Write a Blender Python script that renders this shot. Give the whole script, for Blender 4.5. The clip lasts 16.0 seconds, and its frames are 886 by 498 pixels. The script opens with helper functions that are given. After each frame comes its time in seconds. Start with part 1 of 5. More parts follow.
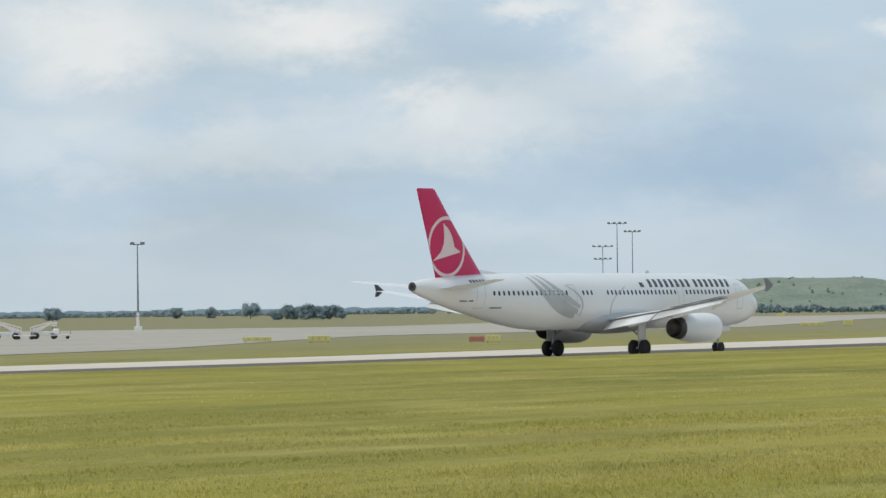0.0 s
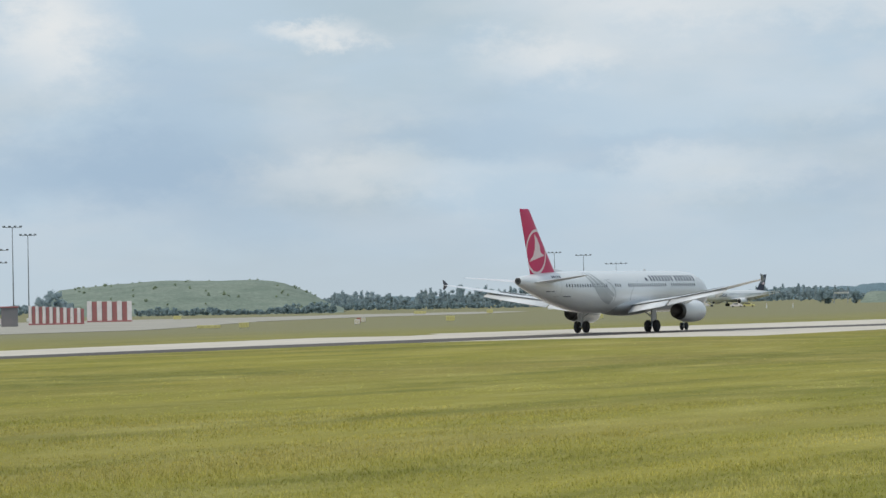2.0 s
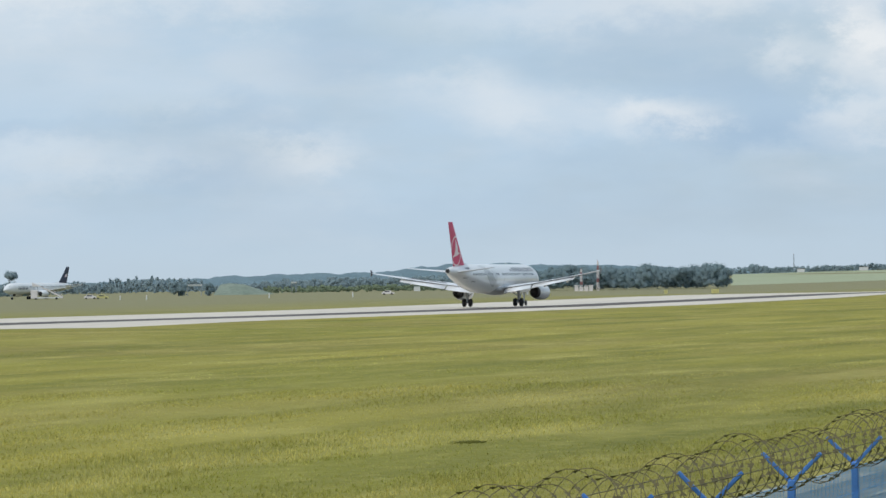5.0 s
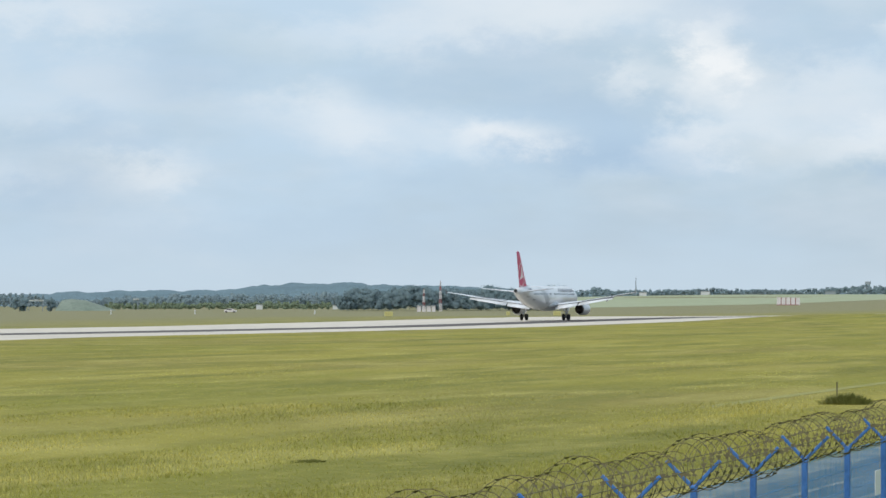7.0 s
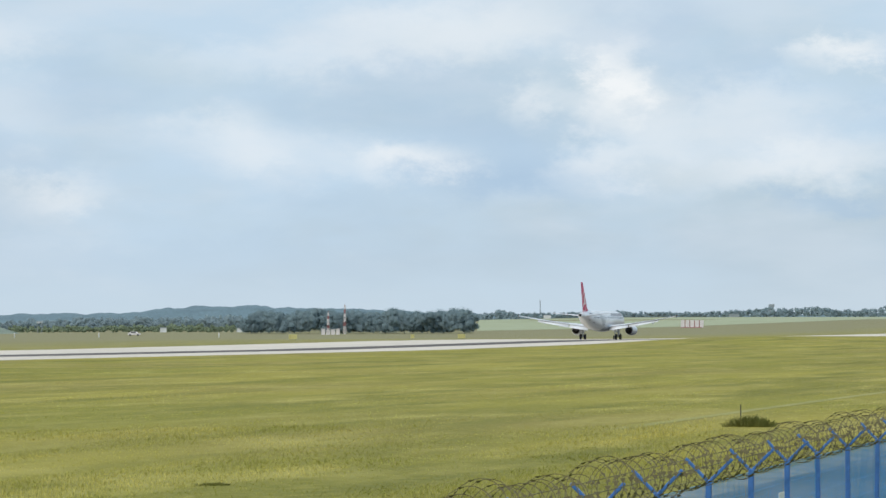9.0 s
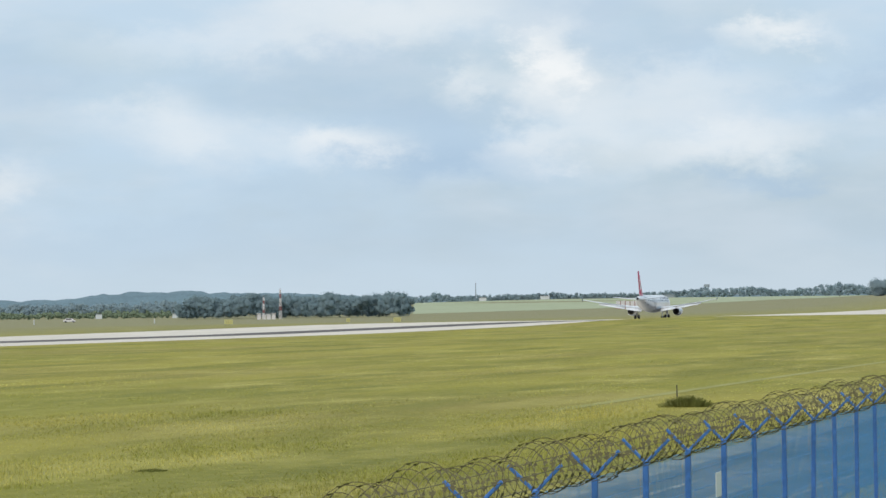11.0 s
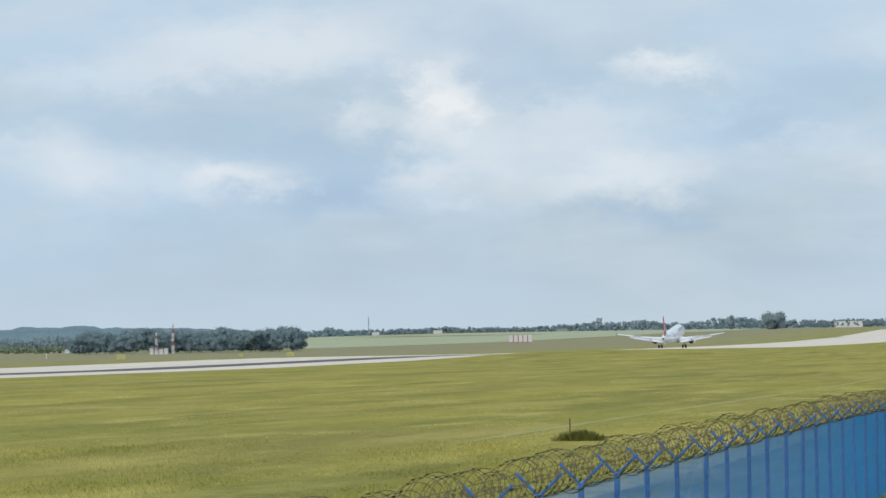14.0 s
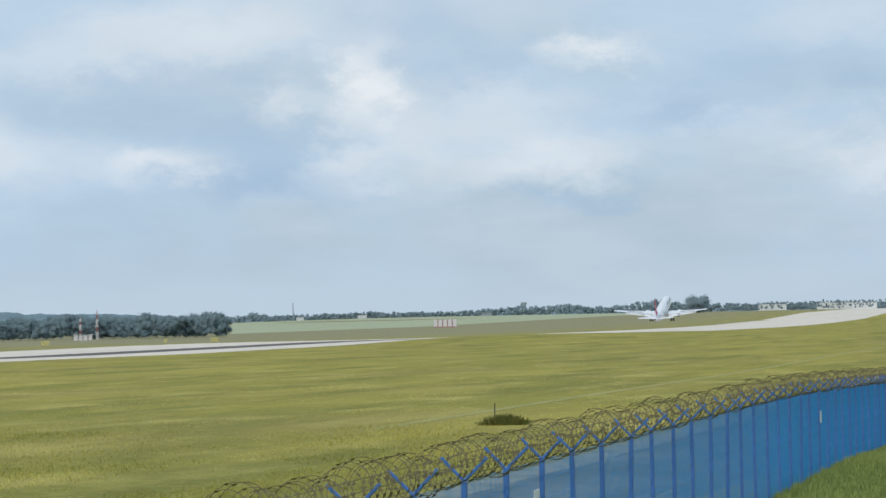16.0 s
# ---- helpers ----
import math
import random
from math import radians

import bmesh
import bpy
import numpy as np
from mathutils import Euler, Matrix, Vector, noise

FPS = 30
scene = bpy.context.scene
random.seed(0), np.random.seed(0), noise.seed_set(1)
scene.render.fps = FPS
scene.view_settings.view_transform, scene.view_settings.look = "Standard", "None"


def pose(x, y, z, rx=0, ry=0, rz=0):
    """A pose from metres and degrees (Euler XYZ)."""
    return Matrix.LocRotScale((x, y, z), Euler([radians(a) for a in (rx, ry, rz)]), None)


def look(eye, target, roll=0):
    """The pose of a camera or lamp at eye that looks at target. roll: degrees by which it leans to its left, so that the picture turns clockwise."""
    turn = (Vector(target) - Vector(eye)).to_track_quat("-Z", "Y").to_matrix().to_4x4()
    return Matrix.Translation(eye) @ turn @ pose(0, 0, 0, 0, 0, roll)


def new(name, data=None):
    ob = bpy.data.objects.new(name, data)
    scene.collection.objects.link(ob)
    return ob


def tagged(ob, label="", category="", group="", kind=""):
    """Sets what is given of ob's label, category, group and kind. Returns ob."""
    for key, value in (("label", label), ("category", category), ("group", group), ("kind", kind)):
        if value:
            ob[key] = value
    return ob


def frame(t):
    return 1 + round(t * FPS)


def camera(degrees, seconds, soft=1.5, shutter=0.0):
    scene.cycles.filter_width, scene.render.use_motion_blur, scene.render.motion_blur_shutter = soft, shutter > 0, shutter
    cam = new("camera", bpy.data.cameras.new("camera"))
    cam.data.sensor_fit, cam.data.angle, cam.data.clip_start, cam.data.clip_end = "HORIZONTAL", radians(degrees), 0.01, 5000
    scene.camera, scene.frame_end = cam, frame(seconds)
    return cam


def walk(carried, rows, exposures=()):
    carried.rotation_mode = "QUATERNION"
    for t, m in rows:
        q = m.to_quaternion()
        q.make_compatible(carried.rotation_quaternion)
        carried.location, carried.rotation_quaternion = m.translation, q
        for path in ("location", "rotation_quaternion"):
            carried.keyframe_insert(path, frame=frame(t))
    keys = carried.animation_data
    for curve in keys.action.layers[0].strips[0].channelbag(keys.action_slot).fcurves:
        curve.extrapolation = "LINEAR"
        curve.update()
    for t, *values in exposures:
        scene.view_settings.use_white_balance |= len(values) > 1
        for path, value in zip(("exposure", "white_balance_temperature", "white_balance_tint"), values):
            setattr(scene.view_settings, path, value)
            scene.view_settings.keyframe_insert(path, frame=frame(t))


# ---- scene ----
EYE = Vector((0, 0, 3.3))
cam = camera(12.78, 16.0, soft=1.5)
# seconds, turn, tilt, lean of a camera held in the hands at one spot
AIM = [
    (0.0, -55.308, 0.869, 0.682), (0.3, -56.926, 0.859, 0.576), (0.5, -58.084, 0.855, 0.602), (1.0, -60.348, 0.693, 0.807),
    (1.5, -61.970, 0.780, 0.980), (2.0, -64.035, 0.785, 1.040), (2.5, -65.266, 0.800, 1.180), (3.0, -65.985, 0.840, 1.120),
    (3.5, -67.752, 0.268, 1.290), (4.0, -69.845, 0.460, 1.670), (4.5, -71.537, 0.863, 1.240), (5.0, -73.377, 0.522, 0.79),
    (5.2, -73.824, 0.366, 0.629), (7.5, -75.874, 0.998, -0.013), (8.0, -76.046, 1.225, -0.045), (8.5, -76.642, 1.268, -0.097),
    (11.0, -77.973, 0.874, 0.647), (11.5, -78.474, 0.964, 0.776), (12.0, -79.093, 1.07, 0.865), (12.5, -79.672, 1.187, 0.958),
    (13.0, -79.74, 1.29, 0.795), (13.5, -79.564, 1.333, 0.875), (14.0, -79.523, 1.351, 0.806), (14.5, -80.199, 1.186, 0.878),
    (15.0, -80.278, 1.185, 1.016), (15.5, -80.489, 1.03, 1.038), (16.0, -80.616, 1.112, 1.049),
]
LIGHT = [(0.0, 0.02, 6600, 10), (2.0, -0.04, 6500, 10), (3.5, 0.0, 6350, 10), (5.2, 0.0, 6250, 10), (7.5, 0.13, 6320, 10), (8.5, 0.13, 6330, 10), (11.0, 0.13, 6370, 10), (12.5, 0.15, 6340, 10), (13.5, 0.03, 6300, 10), (14.5, 0.03, 6250, 10), (16.0, 0.0, 6160, 10)]
walk(cam, [(t, pose(*EYE, 90 + tilt, lean, turn)) for t, turn, tilt, lean in AIM], LIGHT)

# ---- world and sun ----
SUN_TURN, SUN_HEIGHT = 150.0, 56.0      # bearing from +x towards +y, degrees above the ground

# cloud heads (+) and grey undersides (-): bearing, height, width, depth in degrees, strength
CLOUDS_A = [
    (40.41, 2.37, 1.53, 0.59, 0.35), (39.99, 3.42, 0.89, 0.44, 0.4), (39.85, 1.55, 2.22, 0.51, -0.4), (39.66, 4.03, 2.1, 0.81, 0.9), (38.62, 2.84, 1.08, 0.26, -0.25), (37.96, 3.28, 2.03, 0.44, -0.25),
    (37.64, 2.42, 1.91, 0.51, 0.3), (36.64, 4.09, 1.65, 0.66, 1.0), (36.51, 1.68, 3.18, 0.51, -0.45), (35.78, 0.89, 4.45, 0.59, -0.2), (34.77, 3.05, 0.7, 0.37, 0.4), (34.69, 2.64, 2.1, 0.66, 0.6),
    (34.11, 3.81, 1.65, 0.59, -0.5), (33.89, 1.15, 1.27, 0.37, 0.25), (33.44, 4.39, 0.76, 0.29, 0.8), (32.09, 1.7, 2.67, 0.51, -0.45), (31.66, 3.41, 1.65, 0.51, 0.3), (31.65, 4.07, 1.21, 0.81, 1.0),
]
CLOUDS_B = [
    (30.61, 2.21, 2.8, 0.66, -0.75), (29.46, 3.01, 1.53, 0.81, -0.45), (29.4, 1.63, 2.1, 0.81, -0.6), (28.04, 1.13, 2.54, 0.51, -0.2), (27.75, 3.99, 0.83, 0.26, 0.9), (27.21, 1.85, 2.42, 0.51, 0.45),
    (25.97, 2.45, 2.03, 0.33, -0.45), (25.17, 0.95, 3.5, 0.44, -0.2), (25.06, 2.83, 1.59, 0.44, -0.2), (24.32, 3.55, 1.21, 0.59, 0.7), (23.44, 2.19, 2.54, 0.33, -0.4), (23.4, 4.31, 2.92, 0.37, 0.5),
    (22.59, 3.93, 2.16, 0.66, 0.4), (22.13, 1.84, 1.78, 0.51, 0.4), (21.38, 3.01, 2.92, 0.59, 0.2), (20.17, 1.64, 1.53, 0.51, -0.45), (20.13, 4.17, 1.91, 0.37, 0.4), (19.75, 2.45, 2.16, 0.44, -0.35),
]
CLOUDS_C = [
    (19.37, 0.94, 3.18, 0.51, -0.2), (18.71, 1.9, 0.89, 0.37, 0.45), (18.11, 3.44, 1.14, 0.66, -0.35), (16.04, 2.73, 1.14, 0.51, 0.5), (15.66, 0.93, 4.45, 0.51, -0.25), (15.62, 3.87, 1.91, 0.37, 0.3),
    (14.82, 2.43, 1.78, 0.44, 0.3), (14.42, 1.64, 1.53, 0.33, -0.25), (13.99, 3.19, 2.16, 0.44, -0.4), (13.45, 2.37, 0.95, 0.44, 0.7), (12.82, 3.67, 1.78, 0.37, -0.4), (12.65, 4.3, 3.05, 0.73, 0.6),
    (12.17, 2.9, 1.53, 0.51, -0.5), (12.02, 2.19, 1.91, 0.55, -0.8), (11.51, 3.28, 0.57, 0.37, 0.5), (10.79, 2.34, 0.83, 0.44, 0.5), (10.56, 1.04, 5.09, 0.66, -0.15), (10.44, 3.82, 0.51, 0.51, 0.55),
]
CLOUDS_D = [
    (10.43, 3.35, 0.7, 0.48, 1.0), (10.11, 4.34, 1.53, 0.59, -0.55), (10.05, 2.87, 0.95, 0.51, 0.35), (9.23, 2.49, 1.78, 0.66, 0.4), (9.22, 3.6, 1.14, 0.37, -0.3), (8.49, 3.22, 1.46, 0.51, 0.4),
    (8.31, 3.95, 0.76, 0.44, -0.3), (7.6, 2.39, 1.46, 0.48, 0.6), (7.2, 1.77, 1.21, 0.22, -0.6), (7.17, 3.97, 0.76, 0.31, 0.8), (6.04, 3.13, 1.14, 0.44, -0.35), (5.51, 3.13, 1.46, 0.44, -0.25),
    (4.71, 2.66, 1.53, 0.44, 0.2), (4.69, 3.64, 1.78, 0.51, -0.35), (4.33, 1.19, 2.86, 0.66, -0.2), (3.62, 4.26, 1.27, 0.44, 0.25), (3.19, 3.32, 0.7, 0.37, -0.5), (3.17, 2.26, 1.02, 0.73, 0.65),
]
CLOUDS_E = [
    (3.14, 1.83, 0.83, 0.19, -0.5),
]


def make_world():
    w = bpy.data.worlds.new("cloudy_sky")
    scene.world = w
    w.use_nodes = True
    nt = w.node_tree
    nt.nodes.clear()
    N, L = nt.nodes.new, nt.links.new
    out, bg = N("ShaderNodeOutputWorld"), N("ShaderNodeBackground")
    sky = N("ShaderNodeTexSky")
    sky.sky_type, sky.sun_disc = "NISHITA", False
    sky.sun_elevation, sky.sun_rotation = radians(SUN_HEIGHT), radians(90 - SUN_TURN)
    sky.air_density, sky.dust_density = 1.0, 1.5
    skyk = N("ShaderNodeVectorMath")
    skyk.operation = "SCALE"
    skyk.inputs[3].default_value = 0.10
    L(sky.outputs[0], skyk.inputs[0])
    tc = N("ShaderNodeTexCoord")

    def noise_at(stretch, scale, detail, rough, shift=(0, 0, 0), warp=0.0):
        mp = N("ShaderNodeMapping")
        mp.inputs["Scale"].default_value = stretch
        mp.inputs["Location"].default_value = shift
        L(tc.outputs["Generated"], mp.inputs[0])
        n = N("ShaderNodeTexNoise")
        n.inputs["Scale"].default_value, n.inputs["Detail"].default_value = scale, detail
        n.inputs["Roughness"].default_value, n.inputs["Distortion"].default_value = rough, warp
        L(mp.outputs[0], n.inputs["Vector"])
        return n.outputs[0]

    def ramp(src, *stops):
        r = N("ShaderNodeValToRGB")
        while len(r.color_ramp.elements) < len(stops):
            r.color_ramp.elements.new(0.5)
        for e, (p, c) in zip(r.color_ramp.elements, stops):
            e.position, e.color = p, (*c, 1) if isinstance(c, tuple) else (c, c, c, 1)
        r.color_ramp.interpolation = "EASE"
        L(src, r.inputs[0])
        return r.outputs[0]

    def mix(fac, a, b):
        m = N("ShaderNodeMix")
        m.data_type = "RGBA"
        L(fac, m.inputs[0])
        for sock, v in ((m.inputs[6], a), (m.inputs[7], b)):
            if isinstance(v, tuple):
                sock.default_value = (*v, 1)
            else:
                L(v, sock)
        return m.outputs[2]

    def math_node(op, x, y):
        m = N("ShaderNodeMath")
        m.operation = op
        for sock, v in ((m.inputs[0], x), (m.inputs[1], y)):
            if isinstance(v, (int, float)):
                sock.default_value = v
            else:
                L(v, sock)
        return m.outputs[0]

    sep = N("ShaderNodeSeparateXYZ")
    L(tc.outputs["Generated"], sep.inputs[0])
    wide_noise = noise_at((1, 1, 2.2), 24, 5, 0.55, (0.4, 0.0, 0.2))
    fine_noise = noise_at((1, 1, 1.8), 55, 8, 0.66, (2.0, 1.0, 0.0))
    # bearing and height in degrees, frayed by noise
    turn = math_node("MULTIPLY", math_node("ARCTAN2", sep.outputs[1], sep.outputs[0]), 57.296)
    rise = math_node("MULTIPLY", math_node("ARCSINE", sep.outputs[2], 0), 57.296)
    fray = math_node("ADD", math_node("MULTIPLY", math_node("SUBTRACT", wide_noise, 0.5), 1.5), math_node("MULTIPLY", math_node("SUBTRACT", fine_noise, 0.5), 1.9))
    fray_up = math_node("ADD", math_node("MULTIPLY", math_node("SUBTRACT", noise_at((1, 1, 2.2), 26, 5, 0.55, (5.4, 3.0, 1.2)), 0.5), 0.8), math_node("MULTIPLY", math_node("SUBTRACT", fine_noise, 0.5), 1.1))
    place = N("ShaderNodeCombineXYZ")
    L(math_node("ADD", turn, fray), place.inputs[0])
    L(math_node("ADD", rise, fray_up), place.inputs[1])
    light, dark = 0.0, 0.0
    for b, e, w, h, s in (*CLOUDS_A, *CLOUDS_B, *CLOUDS_C, *CLOUDS_D, *CLOUDS_E):
        mp = N("ShaderNodeMapping")
        mp.inputs["Scale"].default_value = (0.8 / w, 0.8 / h, 1)
        mp.inputs["Location"].default_value = (-0.8 * b / w, -0.8 * e / h, 0)
        L(place.outputs[0], mp.inputs[0])
        g = N("ShaderNodeTexGradient")
        g.gradient_type = "SPHERICAL"
        L(mp.outputs[0], g.inputs[0])
        fade = N("ShaderNodeMapRange")
        fade.interpolation_type = "SMOOTHSTEP"
        fade.inputs[4].default_value = abs(s) * (0.85 if s > 0 else 0.95)
        L(g.outputs[1], fade.inputs[0])
        v = fade.outputs[0]
        if s > 0:
            light = math_node("ADD", v, light)
        else:
            dark = math_node("ADD", v, dark)
    # the veil of cloud over the clear sky, the grey undersides, the bright heads
    veil = ramp(noise_at((1, 1, 3.0), 12, 4, 0.5, (0.3, 0.1, 0.0)), (0.30, 0.72), (0.62, 1.0))
    base = mix(veil, skyk.outputs[0], (0.505, 0.632, 0.742))
    soft = ramp(noise_at((1, 1, 3.4), 20, 5, 0.52, (1.7, 0.4, 0.35)), (0.42, 0.0), (0.70, 0.45))
    base = mix(soft, base, (0.63, 0.69, 0.74))
    base = mix(math_node("MINIMUM", dark, 0.9), base, (0.375, 0.505, 0.645))
    base = mix(math_node("MINIMUM", light, 0.95), base, (0.83, 0.845, 0.84))
    low = ramp(sep.outputs[2], (0.0, 0.8), (0.032, 0.0))
    base = mix(low, base, (0.525, 0.618, 0.685))
    L(base, bg.inputs[0])
    bg.inputs[1].default_value = 1.0
    L(bg.outputs[0], out.inputs[0])


make_world()
sun_data = bpy.data.lights.new("sun", "SUN")
sun_data.energy, sun_data.angle, sun_data.color = 1.9, radians(6), (1.0, 0.95, 0.87)
sun = new("sun", sun_data)
a, e = radians(SUN_TURN), radians(SUN_HEIGHT)
sun.matrix_world = look((0, 0, 60), (-math.cos(a) * math.cos(e), -math.sin(a) * math.cos(e), 60 - math.sin(e)))


# ---- materials ----
def material(name, colour, rough=0.6, metal=0.0, spots=0.0, size=1.0, second=None, bump=0.0, bump_size=None, vary=0.0, stretch=(1, 1, 1), fine=0.0, coat=0.0):
    """colour, and a second one (or a darker one) in spots of that size in metres; vary: from piece to piece."""
    m = bpy.data.materials.new(name)
    m.use_nodes = True
    nt = m.node_tree
    p = nt.nodes["Principled BSDF"]
    N, L = nt.nodes.new, nt.links.new
    p.inputs["Roughness"].default_value, p.inputs["Metallic"].default_value = rough, metal
    p.inputs["Coat Weight"].default_value = coat
    p.inputs["Base Color"].default_value = (*colour, 1)
    tc = N("ShaderNodeTexCoord")
    mp = N("ShaderNodeMapping")
    mp.inputs["Scale"].default_value = stretch
    L(tc.outputs["Object"], mp.inputs[0])
    col = None
    if spots:
        n = N("ShaderNodeTexNoise")
        n.inputs["Scale"].default_value, n.inputs["Detail"].default_value = 1 / size, 5
        L(mp.outputs[0], n.inputs["Vector"])
        r = N("ShaderNodeMapRange")
        r.inputs[1].default_value, r.inputs[2].default_value, r.inputs[4].default_value = 0.38, 0.66, spots
        L(n.outputs[0], r.inputs[0])
        mx = N("ShaderNodeMix")
        mx.data_type = "RGBA"
        mx.inputs[6].default_value = (*colour, 1)
        mx.inputs[7].default_value = (*(second or [c * 0.6 for c in colour]), 1)
        L(r.outputs[0], mx.inputs[0])
        col = mx.outputs[2]
    if fine:
        n = N("ShaderNodeTexNoise")
        n.inputs["Scale"].default_value, n.inputs["Detail"].default_value = 9 / size, 3
        L(mp.outputs[0], n.inputs["Vector"])
        r = N("ShaderNodeMapRange")
        r.inputs[1].default_value, r.inputs[2].default_value, r.inputs[3].default_value, r.inputs[4].default_value = 0.3, 0.7, 1 - fine, 1 + fine
        L(n.outputs[0], r.inputs[0])
        hs = N("ShaderNodeHueSaturation")
        L(r.outputs[0], hs.inputs["Value"])
        if col:
            L(col, hs.inputs["Color"])
        else:
            hs.inputs["Color"].default_value = (*colour, 1)
        col = hs.outputs[0]
    if vary:
        oi, ge = N("ShaderNodeObjectInfo"), N("ShaderNodeNewGeometry")
        ad = N("ShaderNodeMath")
        ad.operation = "ADD"
        L(oi.outputs["Random"], ad.inputs[0])
        L(ge.outputs["Random Per Island"], ad.inputs[1])
        r = N("ShaderNodeMapRange")
        r.inputs[2].default_value, r.inputs[3].default_value, r.inputs[4].default_value = 2.0, 1 - vary, 1 + vary
        L(ad.outputs[0], r.inputs[0])
        hs = N("ShaderNodeHueSaturation")
        L(r.outputs[0], hs.inputs["Value"])
        if col:
            L(col, hs.inputs["Color"])
        else:
            hs.inputs["Color"].default_value = (*colour, 1)
        col = hs.outputs[0]
    if col:
        L(col, p.inputs["Base Color"])
    if bump:
        n = N("ShaderNodeTexNoise")
        n.inputs["Scale"].default_value, n.inputs["Detail"].default_value = 1 / (bump_size or size * 0.1), 4
        L(mp.outputs[0], n.inputs["Vector"])
        b = N("ShaderNodeBump")
        b.inputs["Strength"].default_value, b.inputs["Distance"].default_value = bump, (bump_size or size * 0.1) * 0.4
        L(n.outputs[0], b.inputs["Height"])
        L(b.outputs[0], p.inputs["Normal"])
    return m


def leafy(m, share=0.4):
    """Lets part of the light through thin leaves."""
    nt = m.node_tree
    p = nt.nodes["Principled BSDF"]
    tr, ms = nt.nodes.new("ShaderNodeBsdfTranslucent"), nt.nodes.new("ShaderNodeMixShader")
    ms.inputs[0].default_value = share
    nt.links.new(p.inputs["Base Color"].links[0].from_socket, tr.inputs[0])
    nt.links.new(p.outputs[0], ms.inputs[1])
    nt.links.new(tr.outputs[0], ms.inputs[2])
    nt.links.new(ms.outputs[0], nt.nodes["Material Output"].inputs[0])
    return m


def grass_material(name, blades=False):
    """Meadow: green and straw-yellow in long streaks along the runway and in small tufts."""
    m = bpy.data.materials.new(name)
    m.use_nodes = True
    nt = m.node_tree
    p = nt.nodes["Principled BSDF"]
    p.inputs["Roughness"].default_value = 0.85
    p.inputs["Specular IOR Level"].default_value = 0.2
    N, L = nt.nodes.new, nt.links.new
    geo = N("ShaderNodeNewGeometry")

    def patch(stretch, scale, lo, hi, detail=5):
        mp = N("ShaderNodeMapping")
        mp.inputs["Scale"].default_value = stretch
        L(geo.outputs["Position"], mp.inputs[0])
        n = N("ShaderNodeTexNoise")
        n.inputs["Scale"].default_value, n.inputs["Detail"].default_value, n.inputs["Roughness"].default_value = scale, detail, 0.6
        L(mp.outputs[0], n.inputs["Vector"])
        r = N("ShaderNodeMapRange")
        r.inputs[1].default_value, r.inputs[2].default_value = lo, hi
        L(n.outputs[0], r.inputs[0])
        return r.outputs[0]

    def mix(fac, a, b):
        x = N("ShaderNodeMix")
        x.data_type = "RGBA"
        L(fac, x.inputs[0])
        for sock, v in ((x.inputs[6], a), (x.inputs[7], b)):
            if isinstance(v, tuple):
                sock.default_value = (*v, 1)
            else:
                L(v, sock)
        return x.outputs[2]

    green, deep, straw, pale, brown = (0.222, 0.210, 0.028), (0.165, 0.160, 0.023), (0.318, 0.273, 0.046), (0.40, 0.347, 0.088), (0.243, 0.203, 0.048)
    c = mix(patch((0.22, 1, 1), 0.075, 0.36, 0.64, 3), green, straw)
    c = mix(patch((0.30, 1, 1), 0.055, 0.46, 0.68, 3), c, brown)
    c = mix(patch((0.10, 1, 1), 0.16, 0.47, 0.66, 3), c, deep)
    c = mix(patch((0.30, 1, 1), 0.22, 0.50, 0.76, 4), c, pale)
    c = mix(patch((0.16, 1, 1), 0.60, 0.52, 0.95, 3), c, deep)
    c = mix(patch((0.7, 1, 1), 1.3, 0.50, 1.0), c, pale)
    # the far side is duller: distance haze mixed into the grass colour
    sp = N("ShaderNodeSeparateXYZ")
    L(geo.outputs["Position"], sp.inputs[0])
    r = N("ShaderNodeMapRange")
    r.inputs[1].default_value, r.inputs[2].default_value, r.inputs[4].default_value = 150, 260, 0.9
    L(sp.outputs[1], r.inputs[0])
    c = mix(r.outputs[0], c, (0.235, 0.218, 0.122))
    # fresher grass on the bank outside the fence
    r = N("ShaderNodeMapRange")
    r.inputs[1].default_value, r.inputs[2].default_value, r.inputs[4].default_value = 5.9, 5.2, 0.75
    L(sp.outputs[1], r.inputs[0])
    c = mix(r.outputs[0], c, (0.130, 0.175, 0.040))
    if blades:
        hs = N("ShaderNodeHueSaturation")
        r = N("ShaderNodeMapRange")
        r.inputs[3].default_value, r.inputs[4].default_value = 1.9, 2.6
        hs.inputs["Saturation"].default_value = 0.9
        L(geo.outputs["Random Per Island"], r.inputs[0])
        L(r.outputs[0], hs.inputs["Value"])
        L(c, hs.inputs["Color"])
        c = hs.outputs[0]
    else:
        n = N("ShaderNodeTexNoise")
        n.inputs["Scale"].default_value, n.inputs["Detail"].default_value = 3.0, 4
        L(geo.outputs["Position"], n.inputs["Vector"])
        b = N("ShaderNodeBump")
        b.inputs["Strength"].default_value, b.inputs["Distance"].default_value = 0.8, 0.25
        L(n.outputs[0], b.inputs["Height"])
        L(b.outputs[0], p.inputs["Normal"])
    L(c, p.inputs["Base Color"])
    if blades:
        tr, ms = N("ShaderNodeBsdfTranslucent"), N("ShaderNodeMixShader")
        ms.inputs[0].default_value = 0.5
        L(c, tr.inputs[0])
        L(p.outputs[0], ms.inputs[1])
        L(tr.outputs[0], ms.inputs[2])
        L(ms.outputs[0], nt.nodes["Material Output"].inputs[0])
    return m


